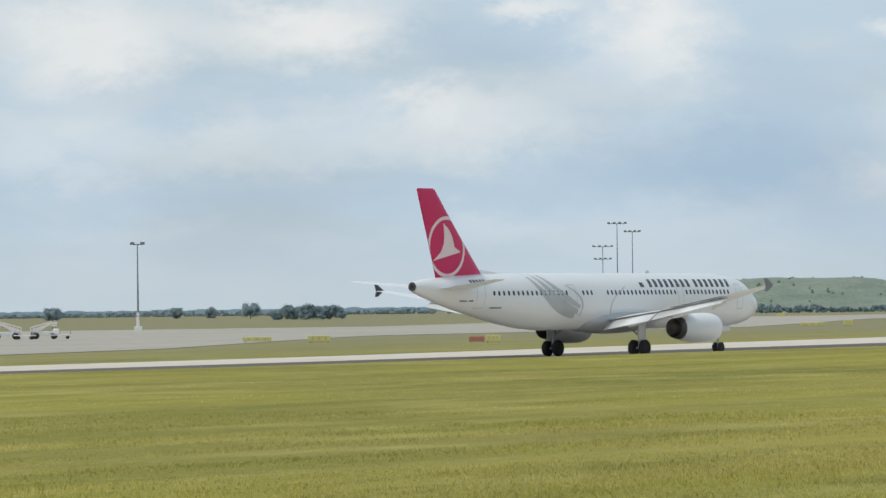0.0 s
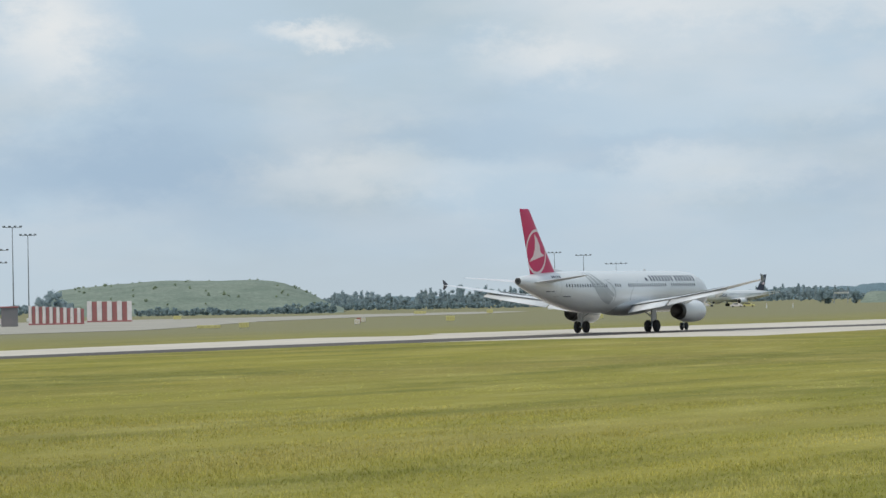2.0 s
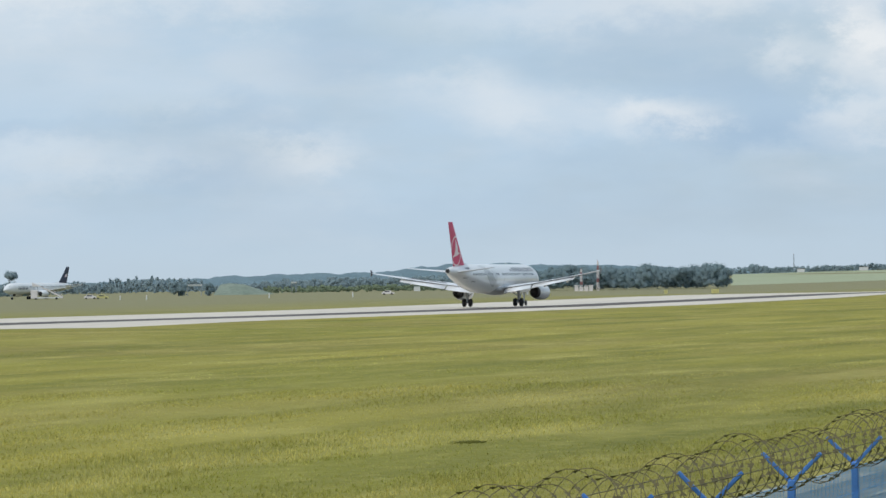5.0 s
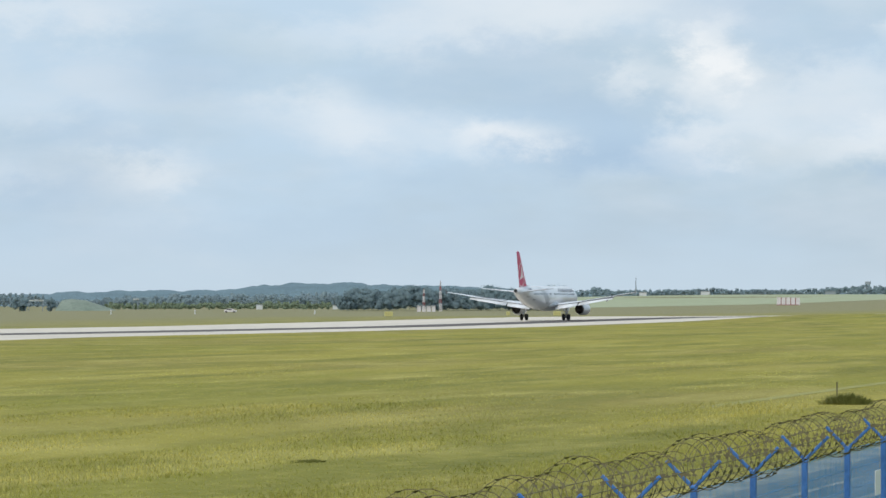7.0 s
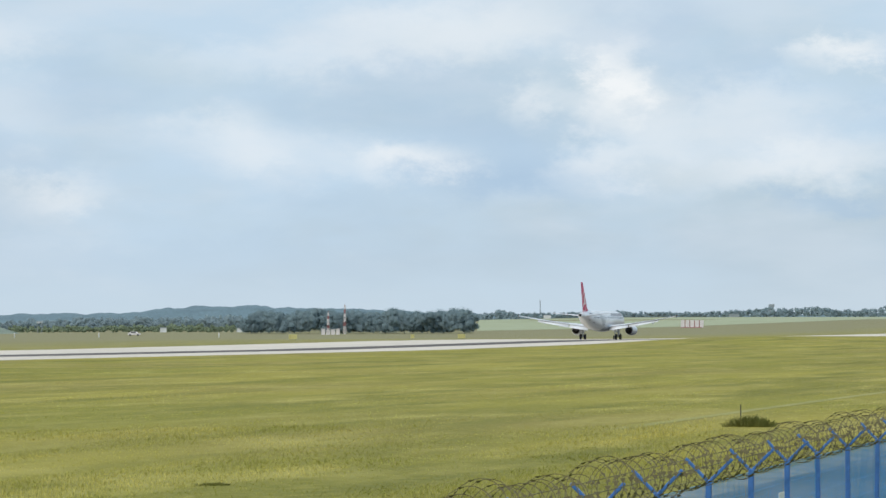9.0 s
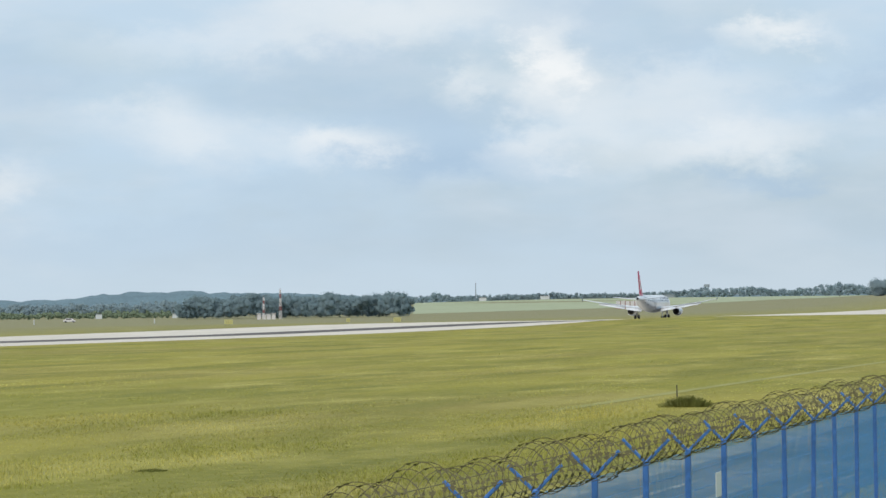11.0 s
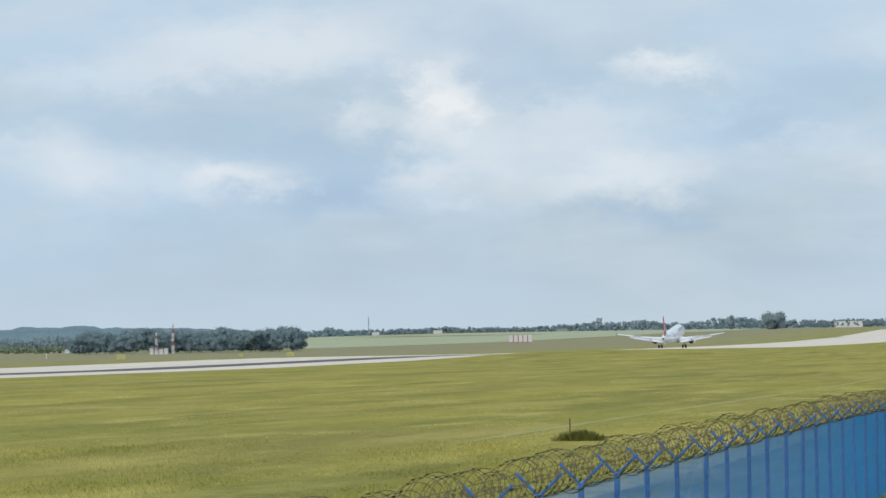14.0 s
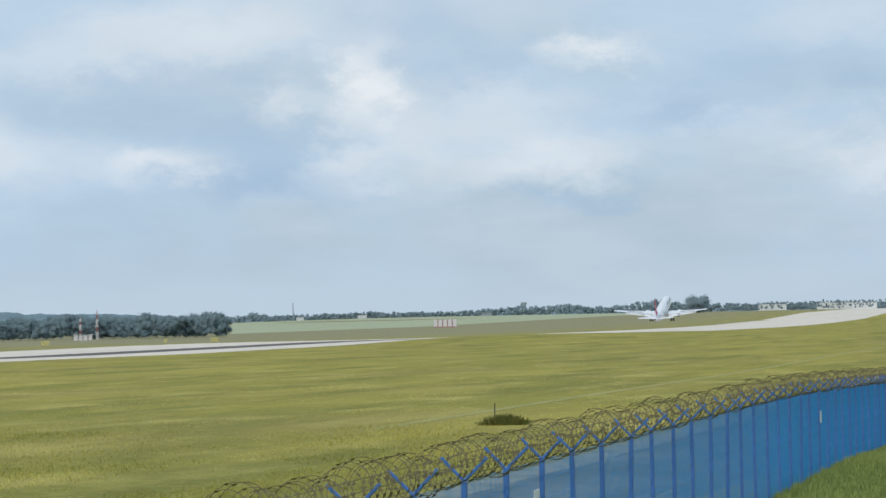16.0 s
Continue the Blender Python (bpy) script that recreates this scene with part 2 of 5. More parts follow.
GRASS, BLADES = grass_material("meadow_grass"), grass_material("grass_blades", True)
CONCRETE = material("runway_concrete", (0.60, 0.535, 0.445), 0.85, spots=0.5, size=14, second=(0.52, 0.46, 0.385), fine=0.10, stretch=(0.25, 1, 1))
RUBBER = material("tyre_rubber_marks", (0.070, 0.056, 0.047), 0.85, spots=0.8, size=9, second=(0.13, 0.11, 0.095), stretch=(0.05, 1, 1), fine=0.1)
TAXI = material("taxiway_concrete", (0.39, 0.35, 0.295), 0.85, spots=0.6, size=22, second=(0.30, 0.285, 0.22), fine=0.1)
ASPHALT = material("perimeter_asphalt", (0.085, 0.105, 0.085), 0.85, spots=0.9, size=1.6, second=(0.19, 0.20, 0.17), fine=0.2, stretch=(0.15, 1, 1))
PALE_DUST = material("pale_gravel_verge", (0.30, 0.30, 0.24), 0.9, spots=0.9, size=2, second=(0.15, 0.16, 0.10), fine=0.25)
CROP = material("pale_green_crop", (0.32, 0.345, 0.21), 0.9, spots=0.6, size=60, second=(0.28, 0.305, 0.17), fine=0.1)
WHITE = material("white_aircraft_paint", (0.74, 0.74, 0.735), 0.28, spots=0.45, size=2.5, second=(0.63, 0.635, 0.64), coat=0.3, stretch=(0.4, 1, 1))
BELLY = material("grey_belly_paint", (0.44, 0.45, 0.46), 0.4, spots=0.5, size=2, second=(0.34, 0.35, 0.36))
WING = material("wing_grey_paint", (0.69, 0.70, 0.715), 0.35, spots=0.5, size=1.6, second=(0.58, 0.59, 0.61))
WING_DARK = material("shaded_metal_grey", (0.20, 0.21, 0.22), 0.5, spots=0.4, size=1.0)
TULIP = material("pale_grey_flower_paint", (0.42, 0.43, 0.43), 0.35, spots=0.2, size=1.5)
RED = material("airline_red_paint", (0.58, 0.006, 0.095), 0.4, spots=0.25, size=2, second=(0.50, 0.006, 0.082))
EMBLEM = material("emblem_white_paint", (0.80, 0.62, 0.62), 0.35, spots=0.2, size=1)
INK = material("dark_blue_grey_lettering", (0.035, 0.04, 0.065), 0.4, spots=0.2, size=0.5)
GLASS = material("dark_window_glass", (0.05, 0.055, 0.065), 0.12, spots=0.3, size=0.6)
TYRE = material("black_tyre_rubber", (0.018, 0.018, 0.019), 0.8, spots=0.4, size=0.3, second=(0.035, 0.034, 0.033))
HUB = material("wheel_hub_metal", (0.35, 0.35, 0.36), 0.45, 0.6, spots=0.3, size=0.2)
LEG = material("gear_leg_grey", (0.42, 0.43, 0.44), 0.4, 0.2, spots=0.4, size=0.4)
HOT = material("exhaust_metal", (0.10, 0.095, 0.09), 0.45, 0.8, spots=0.5, size=0.5)
DARK = material("near_black", (0.012, 0.012, 0.013), 0.7, spots=0.2, size=0.5)
NAVY = material("tail_dark_blue_paint", (0.012, 0.020, 0.050), 0.3, spots=0.2, size=2)
FENCE_BLUE = material("blue_fence_paint", (0.055, 0.165, 0.46), 0.5, spots=0.5, size=0.5, second=(0.065, 0.19, 0.44), fine=0.15, vary=0.15)
WIRE_BLUE = material("blue_coated_wire", (0.028, 0.25, 0.585), 0.5, spots=0.4, size=2.0, second=(0.036, 0.275, 0.56))
RAZOR = material("rusty_razor_wire", (0.13, 0.11, 0.045), 0.85, 0.0, spots=0.6, size=0.3, second=(0.085, 0.07, 0.03))
STEEL = material("galvanised_steel", (0.36, 0.37, 0.38), 0.45, 0.5, spots=0.4, size=1)
# grey for far things, its paleness standing in for haze
RADIO_GREY = material("grey_paled_for_haze", (0.30, 0.33, 0.35), 0.6, spots=0.3, size=3)
MAST_GREY = material("dark_grey_mast_paint", (0.17, 0.19, 0.21), 0.5, spots=0.4, size=2)
# signal red washed out in its colour, as haze would do
RW_RED = material("haze_washed_signal_red", (0.37, 0.135, 0.13), 0.6, spots=0.6, size=1.2, second=(0.29, 0.12, 0.115))
RW_WHITE = material("signal_white_paint", (0.76, 0.70, 0.68), 0.6, spots=0.5, size=1.2, second=(0.62, 0.56, 0.54))
SIGN_YELLOW = material("sign_yellow", (0.60, 0.54, 0.22), 0.5, spots=0.3, size=0.8)
SIGN_MARK = material("sign_low_contrast_mark", (0.50, 0.43, 0.17), 0.6, spots=0.3, size=0.4)
SIGN_RED = material("sign_red", (0.40, 0.17, 0.12), 0.5, spots=0.3, size=0.8)
STRAW = material("dry_yellow_turf", (0.30, 0.275, 0.075), 0.9, spots=0.9, size=1.5, second=(0.22, 0.21, 0.04), stretch=(0.3, 1, 1))
WHITE_WALL = material("white_wall_panels", (0.72, 0.72, 0.70), 0.6, spots=0.4, size=3, second=(0.58, 0.58, 0.57))
GREY_WALL = material("grey_wall_panels", (0.17, 0.165, 0.17), 0.6, spots=0.5, size=2, second=(0.24, 0.21, 0.21))
BARK = material("tree_bark", (0.075, 0.06, 0.045), 0.9, spots=0.6, size=0.4)
# both foliage colours are paled and blued: distance haze is put into them
LEAF = leafy(material("haze_tinted_oak_foliage", (0.235, 0.315, 0.335), 0.95, spots=0.7, size=3.5, second=(0.26, 0.34, 0.35), vary=0.08), 0.5)
LEAF_FAR = leafy(material("haze_tinted_distant_foliage", (0.30, 0.38, 0.41), 0.95, spots=0.7, size=6, second=(0.34, 0.42, 0.435), vary=0.08), 0.5)
LEAF_PALE = leafy(material("pale_bush_foliage", (0.25, 0.30, 0.19), 0.9, spots=0.7, size=4, second=(0.17, 0.22, 0.14), vary=0.35))
BUSH = leafy(material("dark_meadow_bush", (0.24, 0.245, 0.066), 0.9, spots=0.6, size=0.5, second=(0.29, 0.285, 0.08), vary=0.15), 0.5)
# heap colour greyed to carry the distance haze
HEAP = material("haze_tinted_overgrown_heap", (0.205, 0.240, 0.185), 0.95, spots=0.8, size=14, second=(0.135, 0.175, 0.130), fine=0.25)
# the blue of distance haze is put into the ridge's colour
RIDGE = material("haze_tinted_wooded_ridge", (0.125, 0.190, 0.215), 0.95, spots=0.8, size=30, second=(0.10, 0.155, 0.18), fine=0.25)


# ---- small builders ----
def mesh_from(name, verts, faces, mat, smooth=False):
    me = bpy.data.meshes.new(name)
    me.from_pydata([tuple(v) for v in verts], [], [tuple(f) for f in faces])
    me.materials.append(mat)
    me.validate()
    if smooth:
        me.polygons.foreach_set("use_smooth", [True] * len(me.polygons))
    me.update()
    return me


def thing(name, label, category, m=None, group="", kind=""):
    ob = new(name)
    ob.empty_display_size = 0.3
    if m is not None:
        ob.matrix_basis = m
    return tagged(ob, label, category, group, kind)


def part(name, bm, mat, parent=None, label="", smooth=False):
    """Links a bmesh, a mesh or (verts, faces) as one mesh object under a thing or part."""
    if isinstance(bm, bmesh.types.BMesh):
        me = bpy.data.meshes.new(name)
        bmesh.ops.recalc_face_normals(bm, faces=bm.faces)
        bm.to_mesh(me)
        bm.free()
        me.materials.append(mat)
        if smooth:
            me.polygons.foreach_set("use_smooth", [True] * len(me.polygons))
    elif isinstance(bm, tuple):
        me = mesh_from(name, *bm, mat, smooth)
    else:
        me = bm
    ob = new(name, me)
    if parent is not None:
        ob.parent = parent
    return tagged(ob, label) if label else ob


def box(bm, x0, x1, y0, y1, z0, z1, bevel=0.0, m=None):
    t = bmesh.new()
    bmesh.ops.create_cube(t, size=1)
    for v in t.verts:
        v.co = ((x0 + x1) / 2 + v.co.x * (x1 - x0), (y0 + y1) / 2 + v.co.y * (y1 - y0), (z0 + z1) / 2 + v.co.z * (z1 - z0))
    if bevel:
        bmesh.ops.bevel(t, geom=t.edges, offset=bevel, segments=1, affect="EDGES")
    if m is not None:
        bmesh.ops.transform(t, matrix=m, verts=t.verts)
    me = bpy.data.meshes.new("tmp")
    t.to_mesh(me)
    t.free()
    bm.from_mesh(me)
    bpy.data.meshes.remove(me)
    return bm


def rod(bm, a, b, r0, r1=None, n=8, caps=True):
    """A round bar from a to b."""
    a, b = Vector(a), Vector(b)
    r1 = r0 if r1 is None else r1
    d = (b - a).normalized()
    u = d.orthogonal().normalized()
    w = d.cross(u)
    rings = []
    for p, r in ((a, r0), (b, r1)):
        rings.append([bm.verts.new(p + r * (math.cos(2 * math.pi * i / n) * u + math.sin(2 * math.pi * i / n) * w)) for i in range(n)])
    for i in range(n):
        bm.faces.new((rings[0][i], rings[0][(i + 1) % n], rings[1][(i + 1) % n], rings[1][i]))
    if caps:
        bm.faces.new(rings[0][::-1])
        bm.faces.new(rings[1])
    return bm


def loft(sections, close=True, cap=True):
    """verts, faces of a skin over rings of equal length."""
    verts, faces, n = [], [], len(sections[0])
    for s in sections:
        verts += [tuple(p) for p in s]
    for k in range(len(sections) - 1):
        for i in range(n if close else n - 1):
            j = (i + 1) % n
            faces.append((k * n + i, k * n + j, (k + 1) * n + j, (k + 1) * n + i))
    if cap:
        faces.append(tuple(range(n))[::-1])
        faces.append(tuple((len(sections) - 1) * n + i for i in range(n)))
    return verts, faces


def spot(bearing, distance, z=0.0):
    """The place at a bearing (degrees from the runway's direction, to its left) and distance from the lookout."""
    b = radians(bearing)
    return Vector((distance * math.cos(b), distance * math.sin(b), z))


def steps(v, a, b):
    v = min(1.0, max(0.0, (v - a) / (b - a)))
    return v * v * (3 - 2 * v)


# ---- ground ----
RUNWAY_Y, HALF = 155.5, 29.0
LIE = [(-5000, -0.3), (150, -0.42), (244, -0.33), (300, -0.10), (359, 0.10), (451, 0.03), (546, -0.02), (640, 0.22), (753, 0.55), (800, 0.56), (860, 0.48), (982, 0.15), (1105, -0.06),
       (1200, -0.10), (1284, -0.02), (1450, 0.10), (1600, 0.25), (1760, 0.6), (1915, 1.2), (2184, 2.9), (2540, 7.6), (3000, 10.4), (5000, 12.5)]


def runway_z(x):
    for (x0, z0), (x1, z1) in zip(LIE, LIE[1:]):
        if x <= x1:
            return z0 + (z1 - z0) * max(0.0, (x - x0) / (x1 - x0))
    return LIE[-1][1]


def ground_z(x, y):
    z = runway_z(x)
    z += (0.5 - z) * steps(y, 520, 950)                        # level far side
    z += (0.0 - z) * (1 - steps(y, 30, 110)) * (1 - steps(x, 150, 420))
    near = 1 - steps(y, 118, 127)
    z += 1.04 * near * steps(y, 60, 118) * (1 - steps(x, 230, 340))
    z += 0.66 * near * steps(y, 70, 118) * steps(x, 560, 720) * (1 - steps(x, 1030, 1450))
    z -= 0.50 * steps(x, 62, 125) * (1 - steps(y, 8, 15)) * (1 - steps(x, 200, 400))
    if y < 5.3:
        z += 0.5 * (1 - steps(y, 5.0, 5.3))
        z += 1.2 * (1 - steps(math.hypot(x, y), 4, 16))
    return z


def ground_sheet():
    xs = sorted({*np.arange(-40, 200, 4), *np.arange(200, 1000, 12), *np.arange(1000, 2600, 30), *np.arange(2600, 5100, 200), *(-5000, -2000, -800, -300, -120)})
    ys = sorted({*np.arange(-20, 0, 4), *np.arange(0, 14, 0.5), *np.arange(14, 132, 3.0), RUNWAY_Y - HALF - 2, RUNWAY_Y - HALF, RUNWAY_Y + HALF, *np.arange(190, 1000, 45), *(1200, 1700, 2500, 3500, 5000, -60, -200, -600, -2000, -5000)})
    verts = [(x, y, ground_z(x, y) - (0.12 if abs(y - RUNWAY_Y) < HALF - 0.5 else 0.0)) for y in ys for x in xs]
    n = len(xs)
    faces = [(j * n + i, j * n + i + 1, (j + 1) * n + i + 1, (j + 1) * n + i) for j in range(len(ys) - 1) for i in range(n - 1)]
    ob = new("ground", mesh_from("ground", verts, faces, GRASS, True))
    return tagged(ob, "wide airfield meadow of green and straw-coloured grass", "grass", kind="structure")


ground_sheet()


def strip(name, mat, xs, y0, y1, lift, label, category, thick=0.10):
    """A paved band along the runway's direction, which follows the lie of the land."""
    verts, faces = [], []
    for x in xs:
        z0, z1 = (runway_z(x) + lift if y0 > 120 else ground_z(x, y0) + lift), (runway_z(x) + lift if y0 > 120 else ground_z(x, y1) + lift)
        verts += [(x, y0, z0 - thick), (x, y0, z0), (x, y1, z1), (x, y1, z1 - thick)]
    for k in range(len(xs) - 1):
        for i in range(3):
            faces.append((4 * k + i, 4 * k + i + 1, 4 * k + 5 + i, 4 * k + 4 + i))
    return tagged(new(name, mesh_from(name, verts, faces, mat)), label, category, kind="structure")


RUN_X = [*np.arange(-1500, 150, 150), *np.arange(150, 2600, 25), *np.arange(2600, 4800, 200)]
strip("runway", CONCRETE, RUN_X, RUNWAY_Y - HALF, RUNWAY_Y + HALF, 0.0, "long pale concrete runway with paved shoulders", "runway")


def rubber_band():
    """Dark band of tyre marks; its swerve across the runway is shaped to fit the camera's view."""
    verts, faces = [], []
    xs = [x for x in RUN_X if x < 1020]
    for x in xs:
        y = 162.8 - 15.3 * steps(x, 230, 430)
        for q in (y - 6.2, y + 5.6):
            verts.append((x, q, runway_z(x) + 0.006))
    for k in range(len(xs) - 1):
        faces.append((2 * k, 2 * k + 2, 2 * k + 3, 2 * k + 1))
    tagged(new("road_marking_1", mesh_from("road_marking_1", verts, faces, RUBBER)), "dark band of tyre rubber along the runway", "tyre marks", kind="structure")


rubber_band()
strip("road_1", ASPHALT, list(np.arange(-40, 400, 8)), 7.6, 12.2, 0.02, "grey perimeter road behind the blue fence", "road", 0.02)
strip("pavement_1", PALE_DUST, list(np.arange(-40, 400, 8)), 12.2, 13.0, 0.016, "pale gravel verge of the perimeter road", "verge", 0.02)
strip("pavement_5", STRAW, list(np.arange(124, 520, 8)), 22.75, 23.35, 0.012, "pale trodden wheel track through the meadow", "track", 0.01)
for k, (y0, y1) in enumerate(((8.3, 8.42), (9.6, 9.8), (10.9, 11.05))):
    strip("road_marking_%d" % (k + 2), PALE_DUST, list(np.arange(30, 160, 8)), y0, y1, 0.03, "worn pale streak on the perimeter road", "road marking", 0.004)


def paved(name, outline, label, mat=TAXI):
    bm = bmesh.new()
    top = [bm.verts.new((x, y, 0)) for x, y in outline]
    f = bm.faces.new(top)
    bmesh.ops.triangulate(bm, faces=[f])
    for _ in range(4):
        bmesh.ops.subdivide_edges(bm, edges=[e for e in bm.edges if e.calc_length() > 60], cuts=1)
        bmesh.ops.triangulate(bm, faces=[f for f in bm.faces if len(f.verts) > 3])
    for v in bm.verts:
        v.co.z = ground_z(v.co.x, v.co.y) + 0.06
    bmesh.ops.recalc_face_normals(bm, faces=bm.faces)
    rim = bmesh.ops.extrude_edge_only(bm, edges=[e for e in bm.edges if e.is_boundary])
    for v in rim["geom"]:
        if isinstance(v, bmesh.types.BMVert):
            v.co.z -= 0.4
    me = bpy.data.meshes.new(name)
    bm.to_mesh(me)
    bm.free()
    me.materials.append(mat)
    return tagged(new(name, me), label, "taxiway" if mat is TAXI else "field", kind="structure")


paved("pavement_2", [(100, 192), (259, 226), (290, 232), (400, 286), (520, 304), (679, 371), (830, 408), (1114, 525), (1257, 579), (1257, 602), (1200, 618), (940, 535), (603, 432), (557, 486), (420, 520), (100, 420)], "broad pale concrete apron and taxiway beyond the runway")
paved("field_1", [(1900, 420), (2600, 300), (4600, 330), (4600, 1000), (2400, 530)], "light green crop field beyond the airfield", CROP)


# ---- aircraft ----
def airliner(name, label, body_mat, fin_mat, decorated):
    """A twin-engined narrow-body jet; the origin lies on the ground between the main wheels, its nose towards +x."""
    plane = thing(name, label, "airplane")
    X = lambda aft: 21.97 - aft
    stations = [(0.0, 0.03, 0.03, 3.46), (0.12, 0.30, 0.28, 3.47), (0.4, 0.62, 0.56, 3.50), (1.0, 1.03, 0.98, 3.58), (1.9, 1.40, 1.40, 3.71), (3.0, 1.70, 1.75, 3.86),
                (4.5, 1.90, 1.98, 3.96), (6.3, 1.975, 2.07, 4.0), (10, 1.975, 2.07, 4.0), (14, 1.975, 2.07, 4.0), (18, 1.975, 2.07, 4.0), (22, 1.975, 2.07, 4.0),
                (26, 1.975, 2.07, 4.0), (29.5, 1.97, 2.06, 4.01), (32, 1.93, 1.98, 4.09), (34.5, 1.80, 1.78, 4.25), (37, 1.57, 1.52, 4.45), (39.5, 1.26, 1.22, 4.66),
                (41.5, 0.96, 0.92, 4.84), (43.2, 0.66, 0.64, 4.99), (44.2, 0.44, 0.42, 5.08), (44.51, 0.35, 0.34, 5.11)]

    def hull(aft, turn, lift=0.0):
        """Point of the skin: turn 0 is the left side, 90 the top, 180 the right side."""
        for s0, s1 in zip(stations, stations[1:]):
            if aft <= s1[0]:
                break
        f = (aft - s0[0]) / (s1[0] - s0[0])
        ry, rz, zc = (s0[k] + f * (s1[k] - s0[k]) for k in (1, 2, 3))
        c, s = math.cos(radians(turn)), math.sin(radians(turn))
        return Vector((X(aft), (ry + lift) * c, zc + (rz + lift) * s))

    def at_height(aft, z, side, lift=0.008):
        """Point of the skin at that height on one side (1 left, -1 right)."""
        lo, hi = -85.0, 85.0
        for _ in range(18):
            mid = (lo + hi) / 2
            if hull(aft, mid).z < z:
                lo = mid
            else:
                hi = mid
        p = hull(aft, lo, lift)
        return Vector((p.x, side * p.y, p.z))

    ring = 40
    fine = []
    for s0, s1 in zip(stations, stations[1:]):
        for k in range(3):
            fine.append(s0[0] + (s1[0] - s0[0]) * k / 3)
    fine.append(44.51)
    fus = part("fuselage", loft([[hull(a, 360 * i / ring) for i in range(ring)] for a in fine]), body_mat, plane, "", True)
    # belly fairing
    secs = []
    for k in range(15):
        f = k / 14
        a, w = 14.2 + 12.6 * f, math.sin(math.pi * f) ** 0.45
        secs.append([(X(a), 2.15 * w * math.cos(2 * math.pi * i / 24), 2.62 + (0.98 * w + 0.02) * math.sin(2 * math.pi * i / 24)) for i in range(24)])
    part("belly_fairing", loft(secs), BELLY, plane, "grey belly fairing", True)
    # tail exhaust
    bm = bmesh.new()
    rod(bm, (X(44.40), 0, 5.11), (X(44.56), 0, 5.12), 0.33, 0.31, 20)
    exhaust = part("tail_exhaust", bm, HOT, plane, "dark round tail exhaust")
    # solid plug; the pipe's inner shade is put into its near-black colour
    bm = bmesh.new()
    rod(bm, (X(44.5), 0, 5.12), (X(44.58), 0, 5.12), 0.16, 0.16, 16)
    part("exhaust_hole", bm, DARK, exhaust)

    def foil(chord, thick, n=9):
        """Aerofoil outline, leading edge at 0, from trailing edge over the top and back."""
        pts = []
        for k in range(n):
            u = 0.5 * (1 + math.cos(math.pi * k / (n - 1)))
            y = 5 * thick * (0.2969 * math.sqrt(u) - 0.126 * u - 0.3516 * u * u + 0.2843 * u ** 3 - 0.1036 * u ** 4)
            pts.append((u * chord, y * chord))
        return pts + [(u, -0.55 * z) for u, z in pts[-2:0:-1]]

    # wings: aft of nose at the leading edge, span, chord, height
    WINGS = [(15.7, 1.0, 7.3, 2.52, 0.14), (16.75, 2.2, 6.45, 2.68, 0.13), (19.0, 6.4, 4.55, 3.22, 0.115), (21.8, 11.7, 2.95, 4.02, 0.11), (24.55, 16.75, 1.55, 4.92, 0.10), (24.9, 17.0, 1.2, 4.97, 0.05)]
    for side, word in ((1, "left"), (-1, "right")):
        secs = [[(X(a + u), side * y, z + h) for u, h in foil(c, th)] for a, y, c, z, th in WINGS]
        wing = part("wing", loft(secs), WING, plane, "light grey swept wing", True)
        # drooped flaps behind the trailing edge
        for (y0, a0, c0, z0), (y1, a1, c1, z1) in (((2.3, 22.75, 1.75, 2.58), (6.3, 23.15, 1.5, 3.11)), ((6.5, 23.15, 1.45, 3.14), (12.9, 24.4, 1.0, 4.12))):
            secs = []
            for y, a, c, z in ((y0, a0, c0, z0), (y1, a1, c1, z1)):
                secs.append([(X(a + u), side * y, z + h - 0.40 * u) for u, h in foil(c, 0.16, 7)])
            part("flap", loft(secs), WHITE, wing, "extended wing flap", True)
        # slat line and spoiler panels
        bm = bmesh.new()
        for y0, y1, a0, a1, z0, z1 in ((6.8, 9.2, 21.9, 22.5, 3.42, 3.78), (9.4, 12.0, 22.6, 23.2, 3.80, 4.20)):
            vs = [bm.verts.new(p) for p in ((X(a0), side * y0, z0 + 0.06), (X(a1), side * y1, z1 + 0.06), (X(a1 + 0.5), side * y1, z1 + 0.045), (X(a0 + 0.6), side * y0, z0 + 0.045))]
            bm.faces.new(vs)
        ex = bmesh.ops.extrude_face_region(bm, geom=bm.faces[:])
        bmesh.ops.translate(bm, verts=[v for v in ex["geom"] if isinstance(v, bmesh.types.BMVert)], vec=(0, 0, 0.02))
        part("spoiler", bm, WING_DARK, wing, "grey spoiler panels")
        for y, a, z, ln in ((4.2, 22.2, 2.62, 2.6), (8.3, 22.9, 3.22, 2.4), (11.6, 23.3, 3.78, 2.0)):
            secs = []
            for k in range(9):
                f = k / 8
                r = math.sin(math.pi * min(0.98, max(0.02, f))) ** 0.6
                secs.append([(X(a - 0.8 + ln * f), side * y + 0.17 * r * math.cos(2 * math.pi * i / 10), z - 0.05 - 0.42 * f * f + 0.26 * r * math.sin(2 * math.pi * i / 10)) for i in range(10)])
            part("flap_track_fairing", loft(secs), WHITE, wing, "white flap track fairing", True)
        # wing tip fence, dark inside and grey outside
        for nm, mat, ya, yb, lab in (("wing_tip_fence", INK if decorated else WING, 16.97, 17.01, "dark inner face of the wing tip fence"), ("wing_tip_fence", WING_DARK, 17.01, 17.05, "dark grey outer face of the wing tip fence")):
            bm = bmesh.new()
